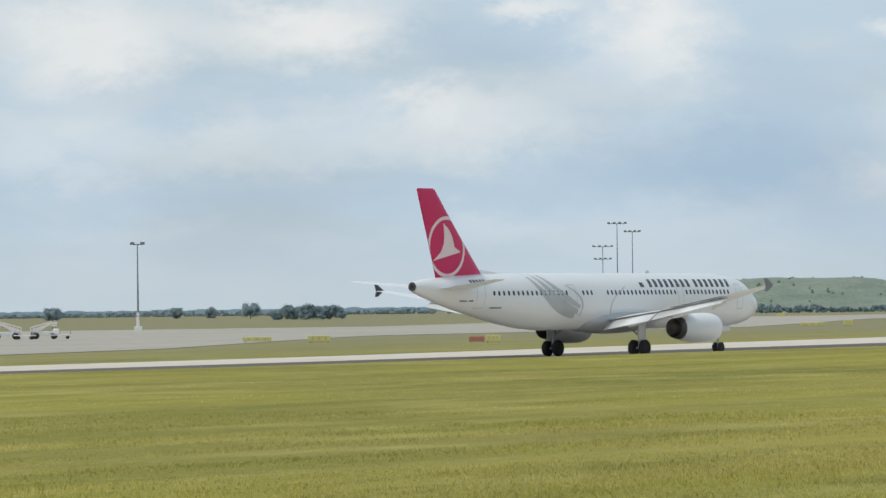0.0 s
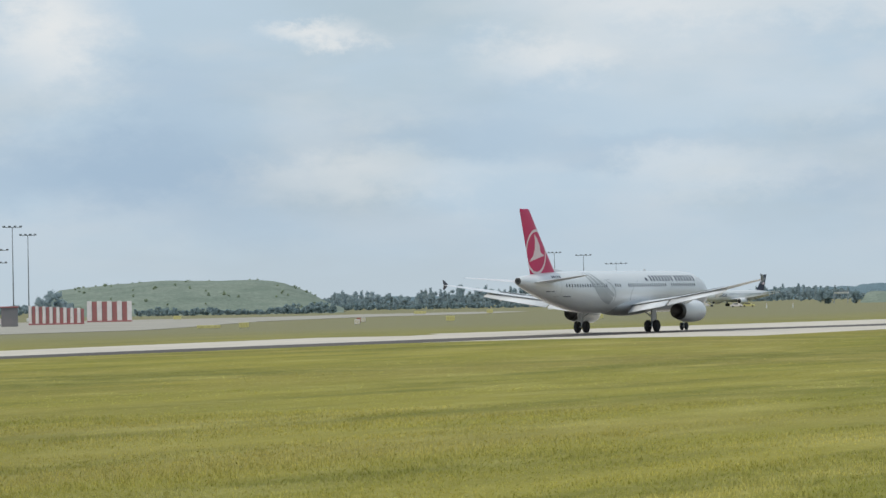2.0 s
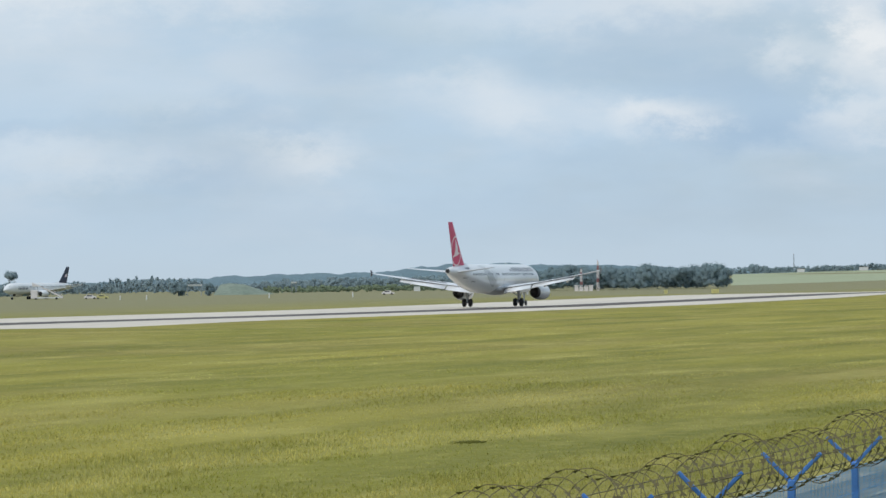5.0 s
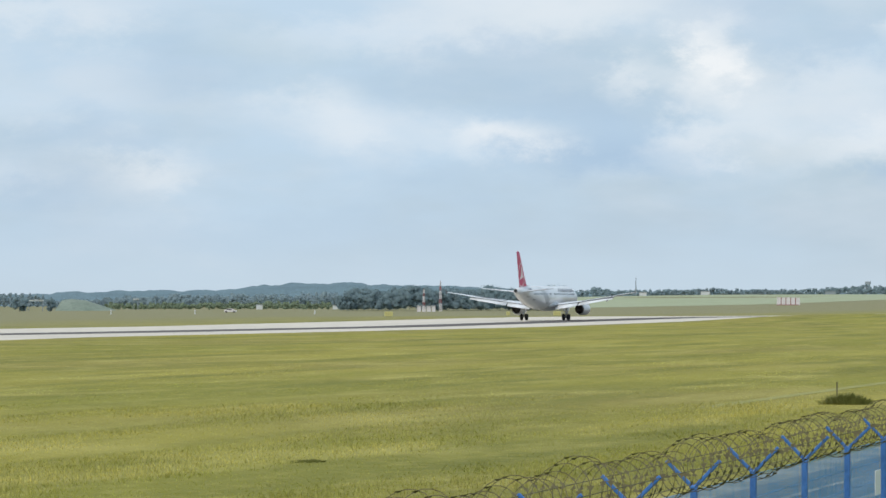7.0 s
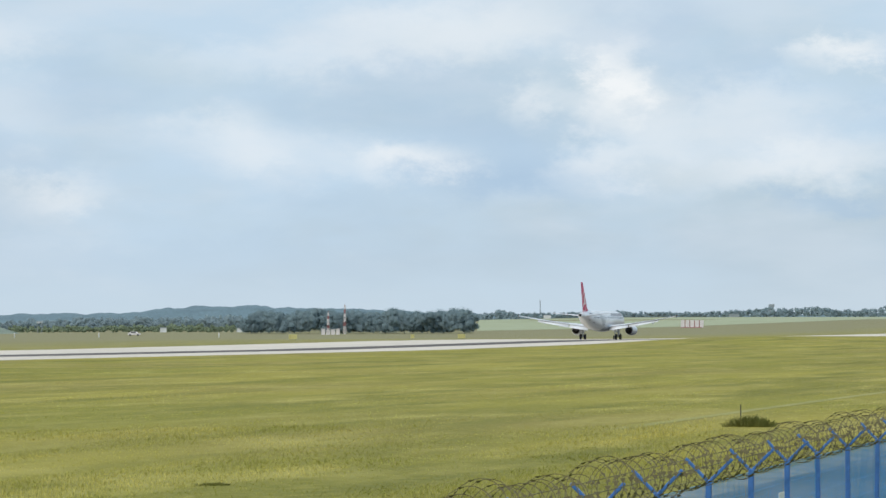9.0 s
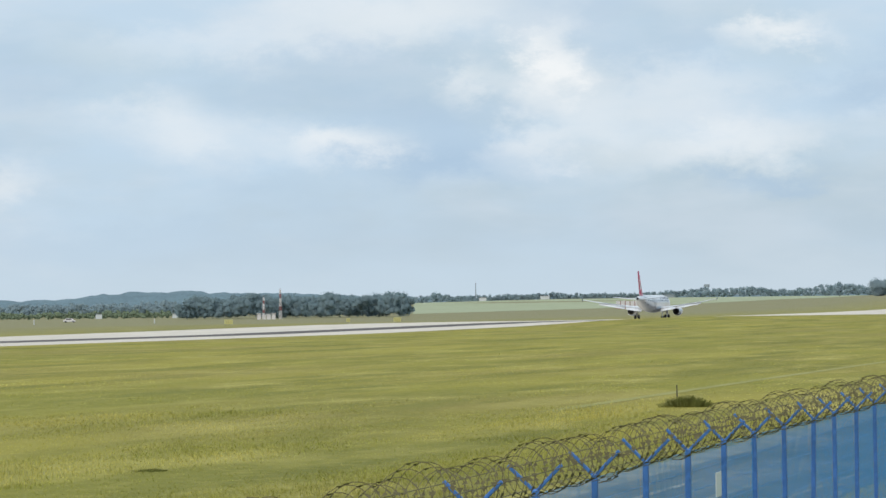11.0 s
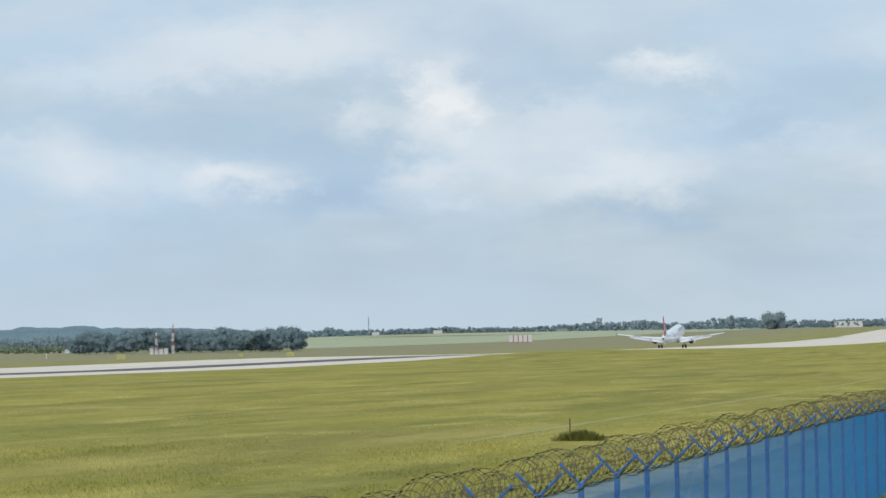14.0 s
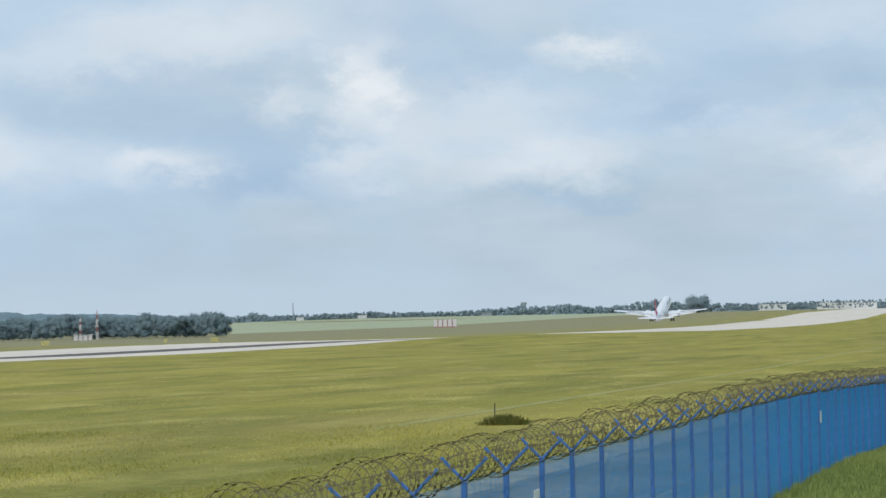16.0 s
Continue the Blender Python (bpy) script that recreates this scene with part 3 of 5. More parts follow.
            for yy in (ya, yb):
                vs = [bm.verts.new((X(a), side * yy, z)) for a, z in ((25.0, 4.97), (25.8, 5.42), (26.15, 5.46), (25.95, 4.95), (26.1, 4.52), (25.8, 4.55))]
                bm.faces.new(vs)
            bm.verts.ensure_lookup_table()
            for i in range(6):
                j = (i + 1) % 6
                bm.faces.new((bm.verts[i], bm.verts[j], bm.verts[6 + j], bm.verts[6 + i]))
            part(nm, bm, mat, wing, lab)
        # engine
        ey, ez = side * 5.75, 1.98
        prof = [(15.1, 0.86), (15.2, 0.98), (15.6, 1.07), (16.5, 1.11), (17.8, 1.09), (18.7, 1.02), (19.4, 0.90), (19.8, 0.80)]
        skin = [[(X(a), ey + r * math.cos(2 * math.pi * i / 28), ez + (r * 0.99) * math.sin(2 * math.pi * i / 28)) for i in range(28)] for a, r in prof]
        inner = [[(X(a), ey + r * math.cos(2 * math.pi * i / 28), ez + r * math.sin(2 * math.pi * i / 28)) for i in range(28)] for a, r in ((15.15, 0.80), (15.8, 0.78))]
        nac = part("engine_nacelle", loft(skin, cap=False), WHITE, plane, "white engine nacelle with a dark tail pipe", True)
        # closed body, near-black in place of the shade inside the intake
        part("intake_liner", loft(inner), DARK, nac, "dark engine intake", True)
        tail = [[(X(a), ey + r * math.cos(2 * math.pi * i / 28), ez + r * math.sin(2 * math.pi * i / 28)) for i in range(28)] for a, r in ((19.3, 0.86), (19.7, 0.82), (20.35, 0.70), (20.37, 0.64), (19.8, 0.60))]
        part("exhaust_nozzle", loft(tail), HOT, nac, "dark metal exhaust nozzle", True)
        bm = bmesh.new()
        box(bm, X(20.8), X(16.4), ey - 0.20, ey + 0.20, 2.75, 3.12, 0.05)
        for v in bm.verts:
            if v.co.x > X(18) and v.co.z > 2.9:
                v.co.z -= 0.12
        part("engine_pylon", bm, WING, nac, "grey engine pylon")
        # tailplane
        secs = [[(X(a + u), side * y, z + h) for u, h in foil(c, th)] for a, y, c, z, th in ((38.6, 0.5, 4.0, 4.95, 0.10), (39.0, 1.1, 3.5, 5.0, 0.10), (42.25, 6.15, 1.45, 5.52, 0.09), (42.5, 6.25, 1.1, 5.53, 0.04))]
        part("tailplane", loft(secs), WING, plane, "grey swept tailplane", True)
        # main gear
        bm = bmesh.new()
        rod(bm, (0.05, side * 3.8, 0.58), (0.1, side * 3.75, 2.9), 0.13, 0.16, 12)
        rod(bm, (0, side * 3.8 - 0.5, 0.58), (0, side * 3.8 + 0.5, 0.58), 0.09, n=10)
        rod(bm, (0.05, side * 3.7, 1.5), (0.1, side * 2.2, 2.6), 0.07, n=8)
        rod(bm, (0.3, side * 3.8, 0.9), (0.12, side * 3.8, 1.7), 0.05, n=8)
        gear = part("main_gear_leg", bm, LEG, plane, "grey main landing gear leg")
        bm = bmesh.new()
        box(bm, -0.45, 0.55, side * 4.02 - 0.025, side * 4.02 + 0.025, 1.1, 2.75, 0.02)
        part("gear_door", bm, WHITE, gear, "white gear door")
        for dy in (-0.46, 0.46):
            wheel(gear, (0, side * 3.8 + dy, 0.585), 0.585, 0.42)
    # fin with its dorsal fillet
    secs = []
    for z, a0, a1, w in ((5.25, 35.2, 41.75, 0.36), (5.95, 36.3, 41.9, 0.32), (6.6, 36.95, 42.1, 0.28), (8.5, 38.75, 42.75, 0.21), (10.5, 40.6, 43.45, 0.14), (11.75, 41.7, 43.88, 0.10), (11.9, 41.95, 43.85, 0.05)):
        c = a1 - a0
        secs.append([(X(a0 + u), h * w / (0.06 * c), z) for u, h in [(u, math.copysign(1, h) * abs(h)) for u, h in foil_sym(c, 0.06)]])
    fin = part("tail_fin", loft(secs), fin_mat, plane, "", True)
    secs = [[(X(33.9), 0.02, 5.98), (X(33.9), -0.02, 5.98), (X(33.9), 0, 6.02)], [(X(36.6), 0.20, 5.85), (X(36.6), -0.20, 5.85), (X(36.6), 0, 6.3)]]
    part("fin_fillet", loft(secs), body_mat, fin, "white fillet before the fin")
    # nose gear
    bm = bmesh.new()
    nx = X(5.07)
    rod(bm, (nx, 0, 0.39), (nx - 0.12, 0, 2.25), 0.085, 0.10, 12)
    rod(bm, (nx, -0.3, 0.39), (nx, 0.3, 0.39), 0.06, n=10)
    rod(bm, (nx - 0.06, 0, 1.0), (nx + 0.8, 0, 1.95), 0.05, n=8)
    nose = part("nose_gear_leg", bm, LEG, plane, "grey nose landing gear leg")
    for dy in (-0.25, 0.25):
        wheel(nose, (nx, dy, 0.39), 0.39, 0.22)
    for dy in (-0.36, 0.36):
        bm = bmesh.new()
        box(bm, nx + 0.05, nx + 1.1, dy - 0.015, dy + 0.015, 1.62, 2.12, 0.01)
        part("gear_door", bm, WHITE, nose, "white gear door")
    # cabin windows, doors and cockpit glazing
    for side in (1, -1):
        a = 6.6
        while a < 37.0:
            if not any(abs(a - d) < 0.75 for d in (13.3, 24.0, 27.6)):
                quad = []
                for da, dz in ((-0.115, -0.10), (-0.06, -0.17), (0.06, -0.17), (0.115, -0.10), (0.115, 0.10), (0.06, 0.17), (-0.06, 0.17), (-0.115, 0.10)):
                    quad.append(at_height(a + da, 4.62 + dz, side))
                part("cabin_window", (quad, [tuple(range(8))]), GLASS, fus, "small dark cabin window")
            a += 0.533
        for d, wd, z0, z1 in ((4.9, 0.42, 3.35, 5.2), (13.3, 0.36, 3.5, 5.2), (27.6, 0.36, 3.5, 5.2), (38.3, 0.42, 3.6, 5.3)):
            verts, faces = [], []
            loop = [(d - wd, z0), (d + wd, z0), (d + wd, z1), (d - wd, z1)]
            for (a0, b0), (a1, b1) in zip(loop, loop[1:] + loop[:1]):
                for k in range(6):
                    p, q = (a0 + (a1 - a0) * k / 6, b0 + (b1 - b0) * k / 6), (a0 + (a1 - a0) * (k + 1) / 6, b0 + (b1 - b0) * (k + 1) / 6)
                    n0 = len(verts)
                    da, db = (0.0, 0.022) if b0 == b1 else (0.022, 0.0)
                    verts += [at_height(p[0] - da, p[1] - db, side, 0.006), at_height(q[0] - da, q[1] - db, side, 0.006), at_height(q[0] + da, q[1] + db, side, 0.006), at_height(p[0] + da, p[1] + db, side, 0.006)]
                    faces.append((n0, n0 + 1, n0 + 2, n0 + 3))
            part("cabin_door", (verts, faces), BELLY, fus, "grey outline of a cabin door")
        verts = [at_height(a, z, side, 0.01) for a, z in ((1.75, 4.41), (2.9, 4.46), (3.2, 5.01), (2.5, 5.02), (1.9, 4.71))]
        part("cockpit_window", (verts, [(0, 1, 2, 3, 4)]), GLASS, fus, "dark cockpit window")
        for a0, a1, z in ((39.0, 40.3, 4.05), (36.0, 37.2, 3.55)):
            verts = [at_height(a, zz, side, 0.01) for a, zz in ((a0, z), (a1, z), (a1, z + 0.11), (a0, z + 0.11))]
            part("skin_panel", (verts, [(0, 1, 2, 3)]), WING_DARK, fus, "dark cargo door edge")

        def decal(nm, outline, mat, lab, parent=fus):
            """outline: pairs of (aft, height) across the strip."""
            v, f = [], []
            for p, q in outline:
                for k in range(4):
                    v.append(at_height(p[0] + (q[0] - p[0]) * k / 3, p[1] + (q[1] - p[1]) * k / 3, side, 0.007))
            for k in range(len(outline) - 1):
                for i in range(3):
                    f.append((4 * k + i, 4 * k + i + 1, 4 * k + 5 + i, 4 * k + 4 + i))
            part(nm, (v, f), mat, parent, lab)

        if decorated:
            # the lettering as plain bars, and its badge
            x = 6.0
            for word in (7, 8):
                for k in range(word):
                    decal("lettering_bar", [((x + 0.12, 5.0), (x - 0.03, 5.58)), ((x + 0.52, 5.0), (x + 0.37, 5.58))], INK, "dark lettering bar")
                    x += 0.745
                x += 0.35
            decal("badge", [((18.0, 5.0), (18.0, 5.35)), ((18.5, 5.0), (18.5, 5.35))], INK, "small dark badge")
            for k in range(5):
                decal("registration_bar", [((37.5 + 0.36 * k, 5.36), (37.5 + 0.36 * k, 5.58)), ((37.72 + 0.36 * k, 5.36), (37.72 + 0.36 * k, 5.58))], INK, "small dark registration bar")
            # grey tulip strokes sweeping down and forward
            for (a0, z0), (a1, z1), (a2, z2), wide in (((32.4, 5.95), (31.0, 3.5), (27.3, 2.95), 0.62), ((31.6, 5.95), (30.3, 4.0), (27.0, 3.25), 0.60), ((30.8, 5.92), (29.6, 4.5), (26.8, 3.6), 0.50), ((28.4, 5.2), (25.9, 4.3), (26.7, 2.95), 0.20)):
                rows = []
                for k in range(21):
                    f = k / 20
                    a = (1 - f) ** 2 * a0 + 2 * f * (1 - f) * a1 + f * f * a2
                    z = (1 - f) ** 2 * z0 + 2 * f * (1 - f) * z1 + f * f * z2
                    da, dz = (1 - f) * (a1 - a0) + f * (a2 - a1), (1 - f) * (z1 - z0) + f * (z2 - z1)
                    n = math.hypot(da, dz)
                    w = wide * math.sin(math.pi * min(0.97, 0.05 + 0.8 * f)) ** 0.8 / 2
                    rows.append(((a - dz / n * w, z + da / n * w), (a + dz / n * w, z - da / n * w)))
                decal("flower_stroke", rows, TULIP, "pale grey flower stroke")
            rows = []
            for k in range(13):
                f = k / 12
                a = 20.5 + 2.2 * f + 0.9 * math.sin(math.pi * f)
                rows.append(((a - 0.07, 5.1 - 2.0 * f), (a + 0.07, 5.1 - 2.0 * f)))
            decal("flower_line", rows, TULIP, "thin grey flower line")
            # emblem on the fin: a white ring round a plain curved wedge
            FIN = ((5.25, 35.2, 41.75, 0.36), (5.95, 36.3, 41.9, 0.32), (6.6, 36.95, 42.1, 0.28), (8.5, 38.75, 42.75, 0.21), (10.5, 40.6, 43.45, 0.14), (11.75, 41.7, 43.88, 0.10))

            def on_fin(aft, z, lift=0.012):
                """Point on the fin's side, kept between its edges."""
                for f0, f1 in zip(FIN, FIN[1:]):
                    if z <= f1[0]:
                        break
                k = (z - f0[0]) / (f1[0] - f0[0])
                a0, a1, w = (f0[i] + k * (f1[i] - f0[i]) for i in (1, 2, 3))
                aft = min(a1 - 0.03, max(a0 + 0.05, aft))
                u = (aft - a0) / (a1 - a0)
                half = 5 * w * (0.2969 * math.sqrt(u) - 0.126 * u - 0.3516 * u * u + 0.2843 * u ** 3 - 0.1036 * u ** 4)
                return (X(aft), side * (half + lift), z)

            cx, cz, rr = 40.55, 7.88, 2.12
            v, f = [], []
            for k in range(60):
                t = 2 * math.pi * k / 60
                for r in (rr, rr - 0.24):
                    v.append(on_fin(cx + r * math.cos(t), cz + r * math.sin(t)))
            for k in range(60):
                j = (k + 1) % 60
                f.append((2 * k, 2 * k + 1, 2 * j + 1, 2 * j))
            part("emblem_ring", (v, f), EMBLEM, fin, "white ring on the fin")
            up = [(40.95, 9.55), (40.28, 9.05), (39.85, 8.45), (39.7, 7.85), (38.95, 7.52)]
            dn = [(40.95, 9.55), (40.85, 8.8), (40.9, 8.1), (41.25, 7.5), (42.35, 6.85)]
            v, f = [], []
            for k in range(5):
                for i in range(7):
                    v.append(on_fin(up[k][0] + (dn[k][0] - up[k][0]) * i / 6, up[k][1] + (dn[k][1] - up[k][1]) * i / 6, 0.016))
            for k in range(4):
                for i in range(6):
                    f.append((7 * k + i, 7 * k + i + 1, 7 * k + 8 + i, 7 * k + 7 + i))
            part("emblem_wedge", (v, f), EMBLEM, fin, "white curved wedge on the fin")
        else:
            for k in range(7):
                decal("lettering_bar", [((6.5 + 0.95 * k, 3.6), (6.5 + 0.95 * k, 4.3)), ((7.1 + 0.95 * k, 3.6), (7.1 + 0.95 * k, 4.3))], NAVY, "dark lettering bar")
            part("emblem_patch", ([(X(40.0), side * 0.35, 8.1), (X(41.6), side * 0.33, 8.1), (X(41.9), side * 0.30, 9.0), (X(40.9), side * 0.30, 9.2)], [(0, 1, 2, 3)]), EMBLEM, fin, "pale patch on the dark fin")
    bm = bmesh.new()
    box(bm, X(15.2), X(14.7), -0.02, 0.02, 5.85, 6.25, 0.01)
    part("antenna", bm, WHITE, fus, "small white blade antenna")
    return plane


def foil_sym(chord, thick, n=9):
    pts = []
    for k in range(n):
        u = 0.5 * (1 + math.cos(math.pi * k / (n - 1)))
        pts.append((u * chord, 5 * thick * (0.2969 * math.sqrt(u) - 0.126 * u - 0.3516 * u * u + 0.2843 * u ** 3 - 0.1036 * u ** 4) * chord))
    return pts + [(u, -z) for u, z in pts[-2:0:-1]]


def wheel(parent, at, r, w):
    """A tyre with a rounded tread, and its hub."""
    prof = [(-w / 2, r * 0.62), (-w / 2, r * 0.86), (-w * 0.32, r * 0.985), (0, r), (w * 0.32, r * 0.985), (w / 2, r * 0.86), (w / 2, r * 0.62)]
    secs = [[(q * math.cos(2 * math.pi * i / 24), y, q * math.sin(2 * math.pi * i / 24)) for i in range(24)] for y, q in prof]
    ob = part("wheel", loft(secs), TYRE, parent, "black rubber tyre", True)
    ob.location = at
    secs = [[(q * math.cos(2 * math.pi * i / 16), y, q * math.sin(2 * math.pi * i / 16)) for i in range(16)] for y, q in ((-w * 0.46, r * 0.3), (-w * 0.40, r * 0.61), (w * 0.40, r * 0.61), (w * 0.46, r * 0.3))]
    part("hub", loft(secs), HUB, ob, "grey metal hub")


jet = airliner("airliner", "white twin-engined airliner with a red tail fin, taking off", WHITE, RED, True)
far_jet = airliner("taxiing_airliner", "distant white airliner with a dark blue tail fin, taxiing", WHITE, NAVY, False)


# ---- boundary fence ----
FENCE_Y, BAY = 5.47, 2.475


def fence_z(x):
    return -0.02 - 0.06 * (1 - steps(x, 20, 40)) - 0.45 * steps(x, 62, 125)


def boundary_fence():
    rng = random.Random(5)
    fence = thing("boundary_fence", "tall blue wire-mesh fence with forked posts and razor coils", "fence")
    xs = [38.95 - 16 * BAY + BAY * k for k in range(16 + 46)]
    post_me = fork_me = panel_me = None
    for k, x in enumerate(xs):
        if x < 8:
            continue
        z = fence_z(x)
        if post_me is None:
            bm = bmesh.new()
            box(bm, -0.026, 0.026, -0.026, 0.026, -0.25, 2.0, 0.006)
            post_me = part("post", bm, FENCE_BLUE, fence).data
            post = [o for o in fence.children if o.name.startswith("post")][-1]
            bm = bmesh.new()
            for s in (1, -1):
                box(bm, -0.011, 0.011, -0.014, 0.014, 0.0, 0.29, 0.005, Matrix.Translation((0, 0, 1.98)) @ Matrix.Rotation(radians(-45 * s), 4, "X"))
            fork_me = part("fork", bm, FENCE_BLUE, post).data
            fork = post.children[0]
            # welded mesh: upright wires with a few cross wires
            v, f = [], []

            def wire(p, q, r):
                p, q = Vector(p), Vector(q)
                d = (q - p).normalized()
                u = d.orthogonal().normalized()
                w = d.cross(u)
                n0 = len(v)
                for c in (p, q):
                    for i in range(3):
                        v.append(tuple(c + r * (math.cos(2.1 * i) * u + math.sin(2.1 * i) * w)))
                for i in range(3):
                    f.append((n0 + i, n0 + (i + 1) % 3, n0 + 3 + (i + 1) % 3, n0 + 3 + i))
            for i in range(1, 50):
                wire((i * 0.05, 0, 0.04), (i * 0.05, 0, 1.96), 0.0024)
            for i in range(11):
                wire((0.03, 0, 0.06 + i * 0.19), (2.47, 0, 0.06 + i * 0.19), 0.0028)
            panel_me = mesh_from("mesh_panel", v, f, WIRE_BLUE)
        else:
            post = part("post", post_me, FENCE_BLUE, fence)
            fork = part("fork", fork_me, FENCE_BLUE, post)
        post.location = (x, FENCE_Y, z)
        post.rotation_euler = (radians(rng.uniform(-0.8, 0.8)), radians(rng.uniform(-0.5, 0.5)), 0)
        if k + 1 < len(xs):
            ob = part("mesh_panel", panel_me, WIRE_BLUE, fence)
            ob.location = (x, FENCE_Y + 0.04, z)
            ob.rotation_euler = (0, -math.atan2(fence_z(x + BAY) - z, BAY), 0)
    # straining wires along the fork tips
    bm = bmesh.new()
    for dy, dz in ((0.20, 2.17), (-0.20, 2.17), (0, 2.02)):
        for x0, x1 in zip(xs, xs[1:]):
            if x0 >= 8:
                rod(bm, (x0, FENCE_Y + dy, fence_z(x0) + dz), (x1, FENCE_Y + dy, fence_z(x1) + dz), 0.004, n=3, caps=False)
    part("straining_wire", bm, RAZOR, fence, "thin rusty straining wires")
    # razor coil lying in the forks, one piece for every two bays
    for c in range(0, len(xs) - 2, 2):
        x0, x1 = xs[c], xs[c + 2]
        if x0 < 8:
            continue
        turns = 18
        v, f = [], []
        pts = []
        n = turns * 22
        for i in range(n + 1):
            u = i / n
            t = 2 * math.pi * turns * u
            wob = math.sin(3.1 * (x0 + 5 * u)) * 0.02 + math.sin(1.3 * (x0 + 5 * u) + 1) * 0.02
            r = 0.185 + 0.015 * math.sin(0.77 * t + c) + wob * 0.4
            x = x0 + (x1 - x0) * u + 0.16 * math.sin(t + 0.6) + 0.05 * math.sin(0.31 * t + c)
            pts.append(Vector((x, FENCE_Y + r * math.cos(t), fence_z(x0 + (x1 - x0) * u) + 2.14 + wob + r * math.sin(t))))
        for p, q in zip(pts, pts[1:]):
            d = (q - p).normalized()
            side = d.cross(Vector((1, 0, 0.2))).normalized() * 0.0034
            up = d.cross(side).normalized() * 0.0034
            n0 = len(v)
            for b in (p, q):
                v += [tuple(b + side), tuple(b - 0.5 * side + 0.87 * up), tuple(b - 0.5 * side - 0.87 * up)]
            for i in range(3):
                f.append((n0 + i, n0 + (i + 1) % 3, n0 + 3 + (i + 1) % 3, n0 + 3 + i))
        # barbs
        for i in range(0, n, 2):
            p, q = pts[i], pts[i + 1]
            d = (q - p).normalized()
            o = d.cross(Vector((0.3, 0.1, 1))).normalized()
            n0 = len(v)
            v += [tuple(p + o * 0.026), tuple(p - o * 0.026), tuple(p + d * 0.045)]
            f.append((n0, n0 + 1, n0 + 2))
        part("razor_coil", (v, f), RAZOR, fence, "rusty coil of razor wire")
    # small white notice plates
    for x, z, h in ((38.0, 1.45, 0.24), (78.1, 1.25, 0.24)):
        bm = bmesh.new()
        box(bm, x, x + 0.35, FENCE_Y - 0.06, FENCE_Y - 0.05, z, z + h, 0.003)
        part("notice_plate", bm, WHITE_WALL, fence, "small white notice plate")


boundary_fence()


# ---- foliage ----
def leaf_mesh(name, rng, clumps, leaves, size, mat):
    """Loose leaf sprays round each clump (centre, across, up), over small solid cores; a clump is lit as one round body."""
    vs, fs, ns, n0 = [], [], [], 0
    ico = [(0, 0, 1), (0.89, 0, 0.45), (0.28, 0.85, 0.45), (-0.72, 0.53, 0.45), (-0.72, -0.53, 0.45), (0.28, -0.85, 0.45), (0.72, 0.53, -0.45), (-0.28, 0.85, -0.45), (-0.89, 0, -0.45), (-0.28, -0.85, -0.45), (0.72, -0.53, -0.45), (0, 0, -1)]
    icf = [(0, 1, 2), (0, 2, 3), (0, 3, 4), (0, 4, 5), (0, 5, 1), (1, 6, 2), (2, 7, 3), (3, 8, 4), (4, 9, 5), (5, 10, 1), (6, 7, 2), (7, 8, 3), (8, 9, 4), (9, 10, 5), (10, 6, 1), (11, 7, 6), (11, 8, 7), (11, 9, 8), (11, 10, 9), (11, 6, 10)]
    for (cx, cy, cz), r, h in clumps:
        k = rng.uniform(0.55, 0.8, 12)
        vs.append(np.array([(cx + x * r * q, cy + y * r * q, cz + z * h * q) for (x, y, z), q in zip(ico, k)]))
        ns.append(np.array(ico))
        fs += [(a + n0, b + n0, c + n0) for a, b, c in icf]
        n0 += 12
        d = rng.normal(size=(leaves, 3))
        d /= np.linalg.norm(d, axis=1)[:, None]
        c = np.array([cx, cy, cz]) + d * np.array([r, r, h]) * rng.uniform(0.62, 1.15, (leaves, 1))
        out = d + 0.16 * rng.normal(size=(leaves, 3))
        u = np.cross(out, rng.normal(size=(leaves, 3)))
        u /= np.linalg.norm(u, axis=1)[:, None]
        w = np.cross(out, u)
        w /= np.linalg.norm(w, axis=1)[:, None]
        s = size * rng.uniform(0.45, 1.0, (leaves, 1))
        vs.append(np.stack([c - u * s, c + u * s, c + w * s * 1.1], 1).reshape(-1, 3))
        ns.append(np.repeat(d, 3, axis=0))
        fs += [(n0 + 3 * i, n0 + 3 * i + 1, n0 + 3 * i + 2) for i in range(leaves)]
        n0 += 3 * leaves
    me = bpy.data.meshes.new(name)
    me.from_pydata(np.concatenate(vs).tolist(), [], fs)
    me.materials.append(mat)
    me.update()
    me.polygons.foreach_set("use_smooth", [True] * len(me.polygons))
    n = np.concatenate(ns) + np.array((0.0, 0.0, 0.7))
    me.normals_split_custom_set_from_vertices((n / np.maximum(1e-6, np.linalg.norm(n, axis=1)[:, None])).tolist())
    return me


def crown_clumps(rng, x, y, z, h, wide, n=7):
    """Clumps of one uneven tree crown that starts a little over the ground."""
    out = []
    for _ in range(n):
        f = rng.uniform(0.16, 0.86)
        reach = wide * (0.72 - 0.7 * abs(f - 0.55))
        a = rng.uniform(0, 2 * math.pi)
        r = rng.uniform(0.26, 0.42) * wide
        out.append(((x + reach * math.cos(a) * 0.7, y + reach * math.sin(a) * 0.7, z + h * f), r, min(r * rng.uniform(0.7, 1.1), h * (1.02 - f) + 0.2)))
    return out


def skyline(knots, b):
    for (b0, e0), (b1, e1) in zip(knots, knots[1:]):
        if b1 <= b <= b0:
            return e0 + (e1 - e0) * (b0 - b) / (b0 - b1)
    return knots[-1][1]


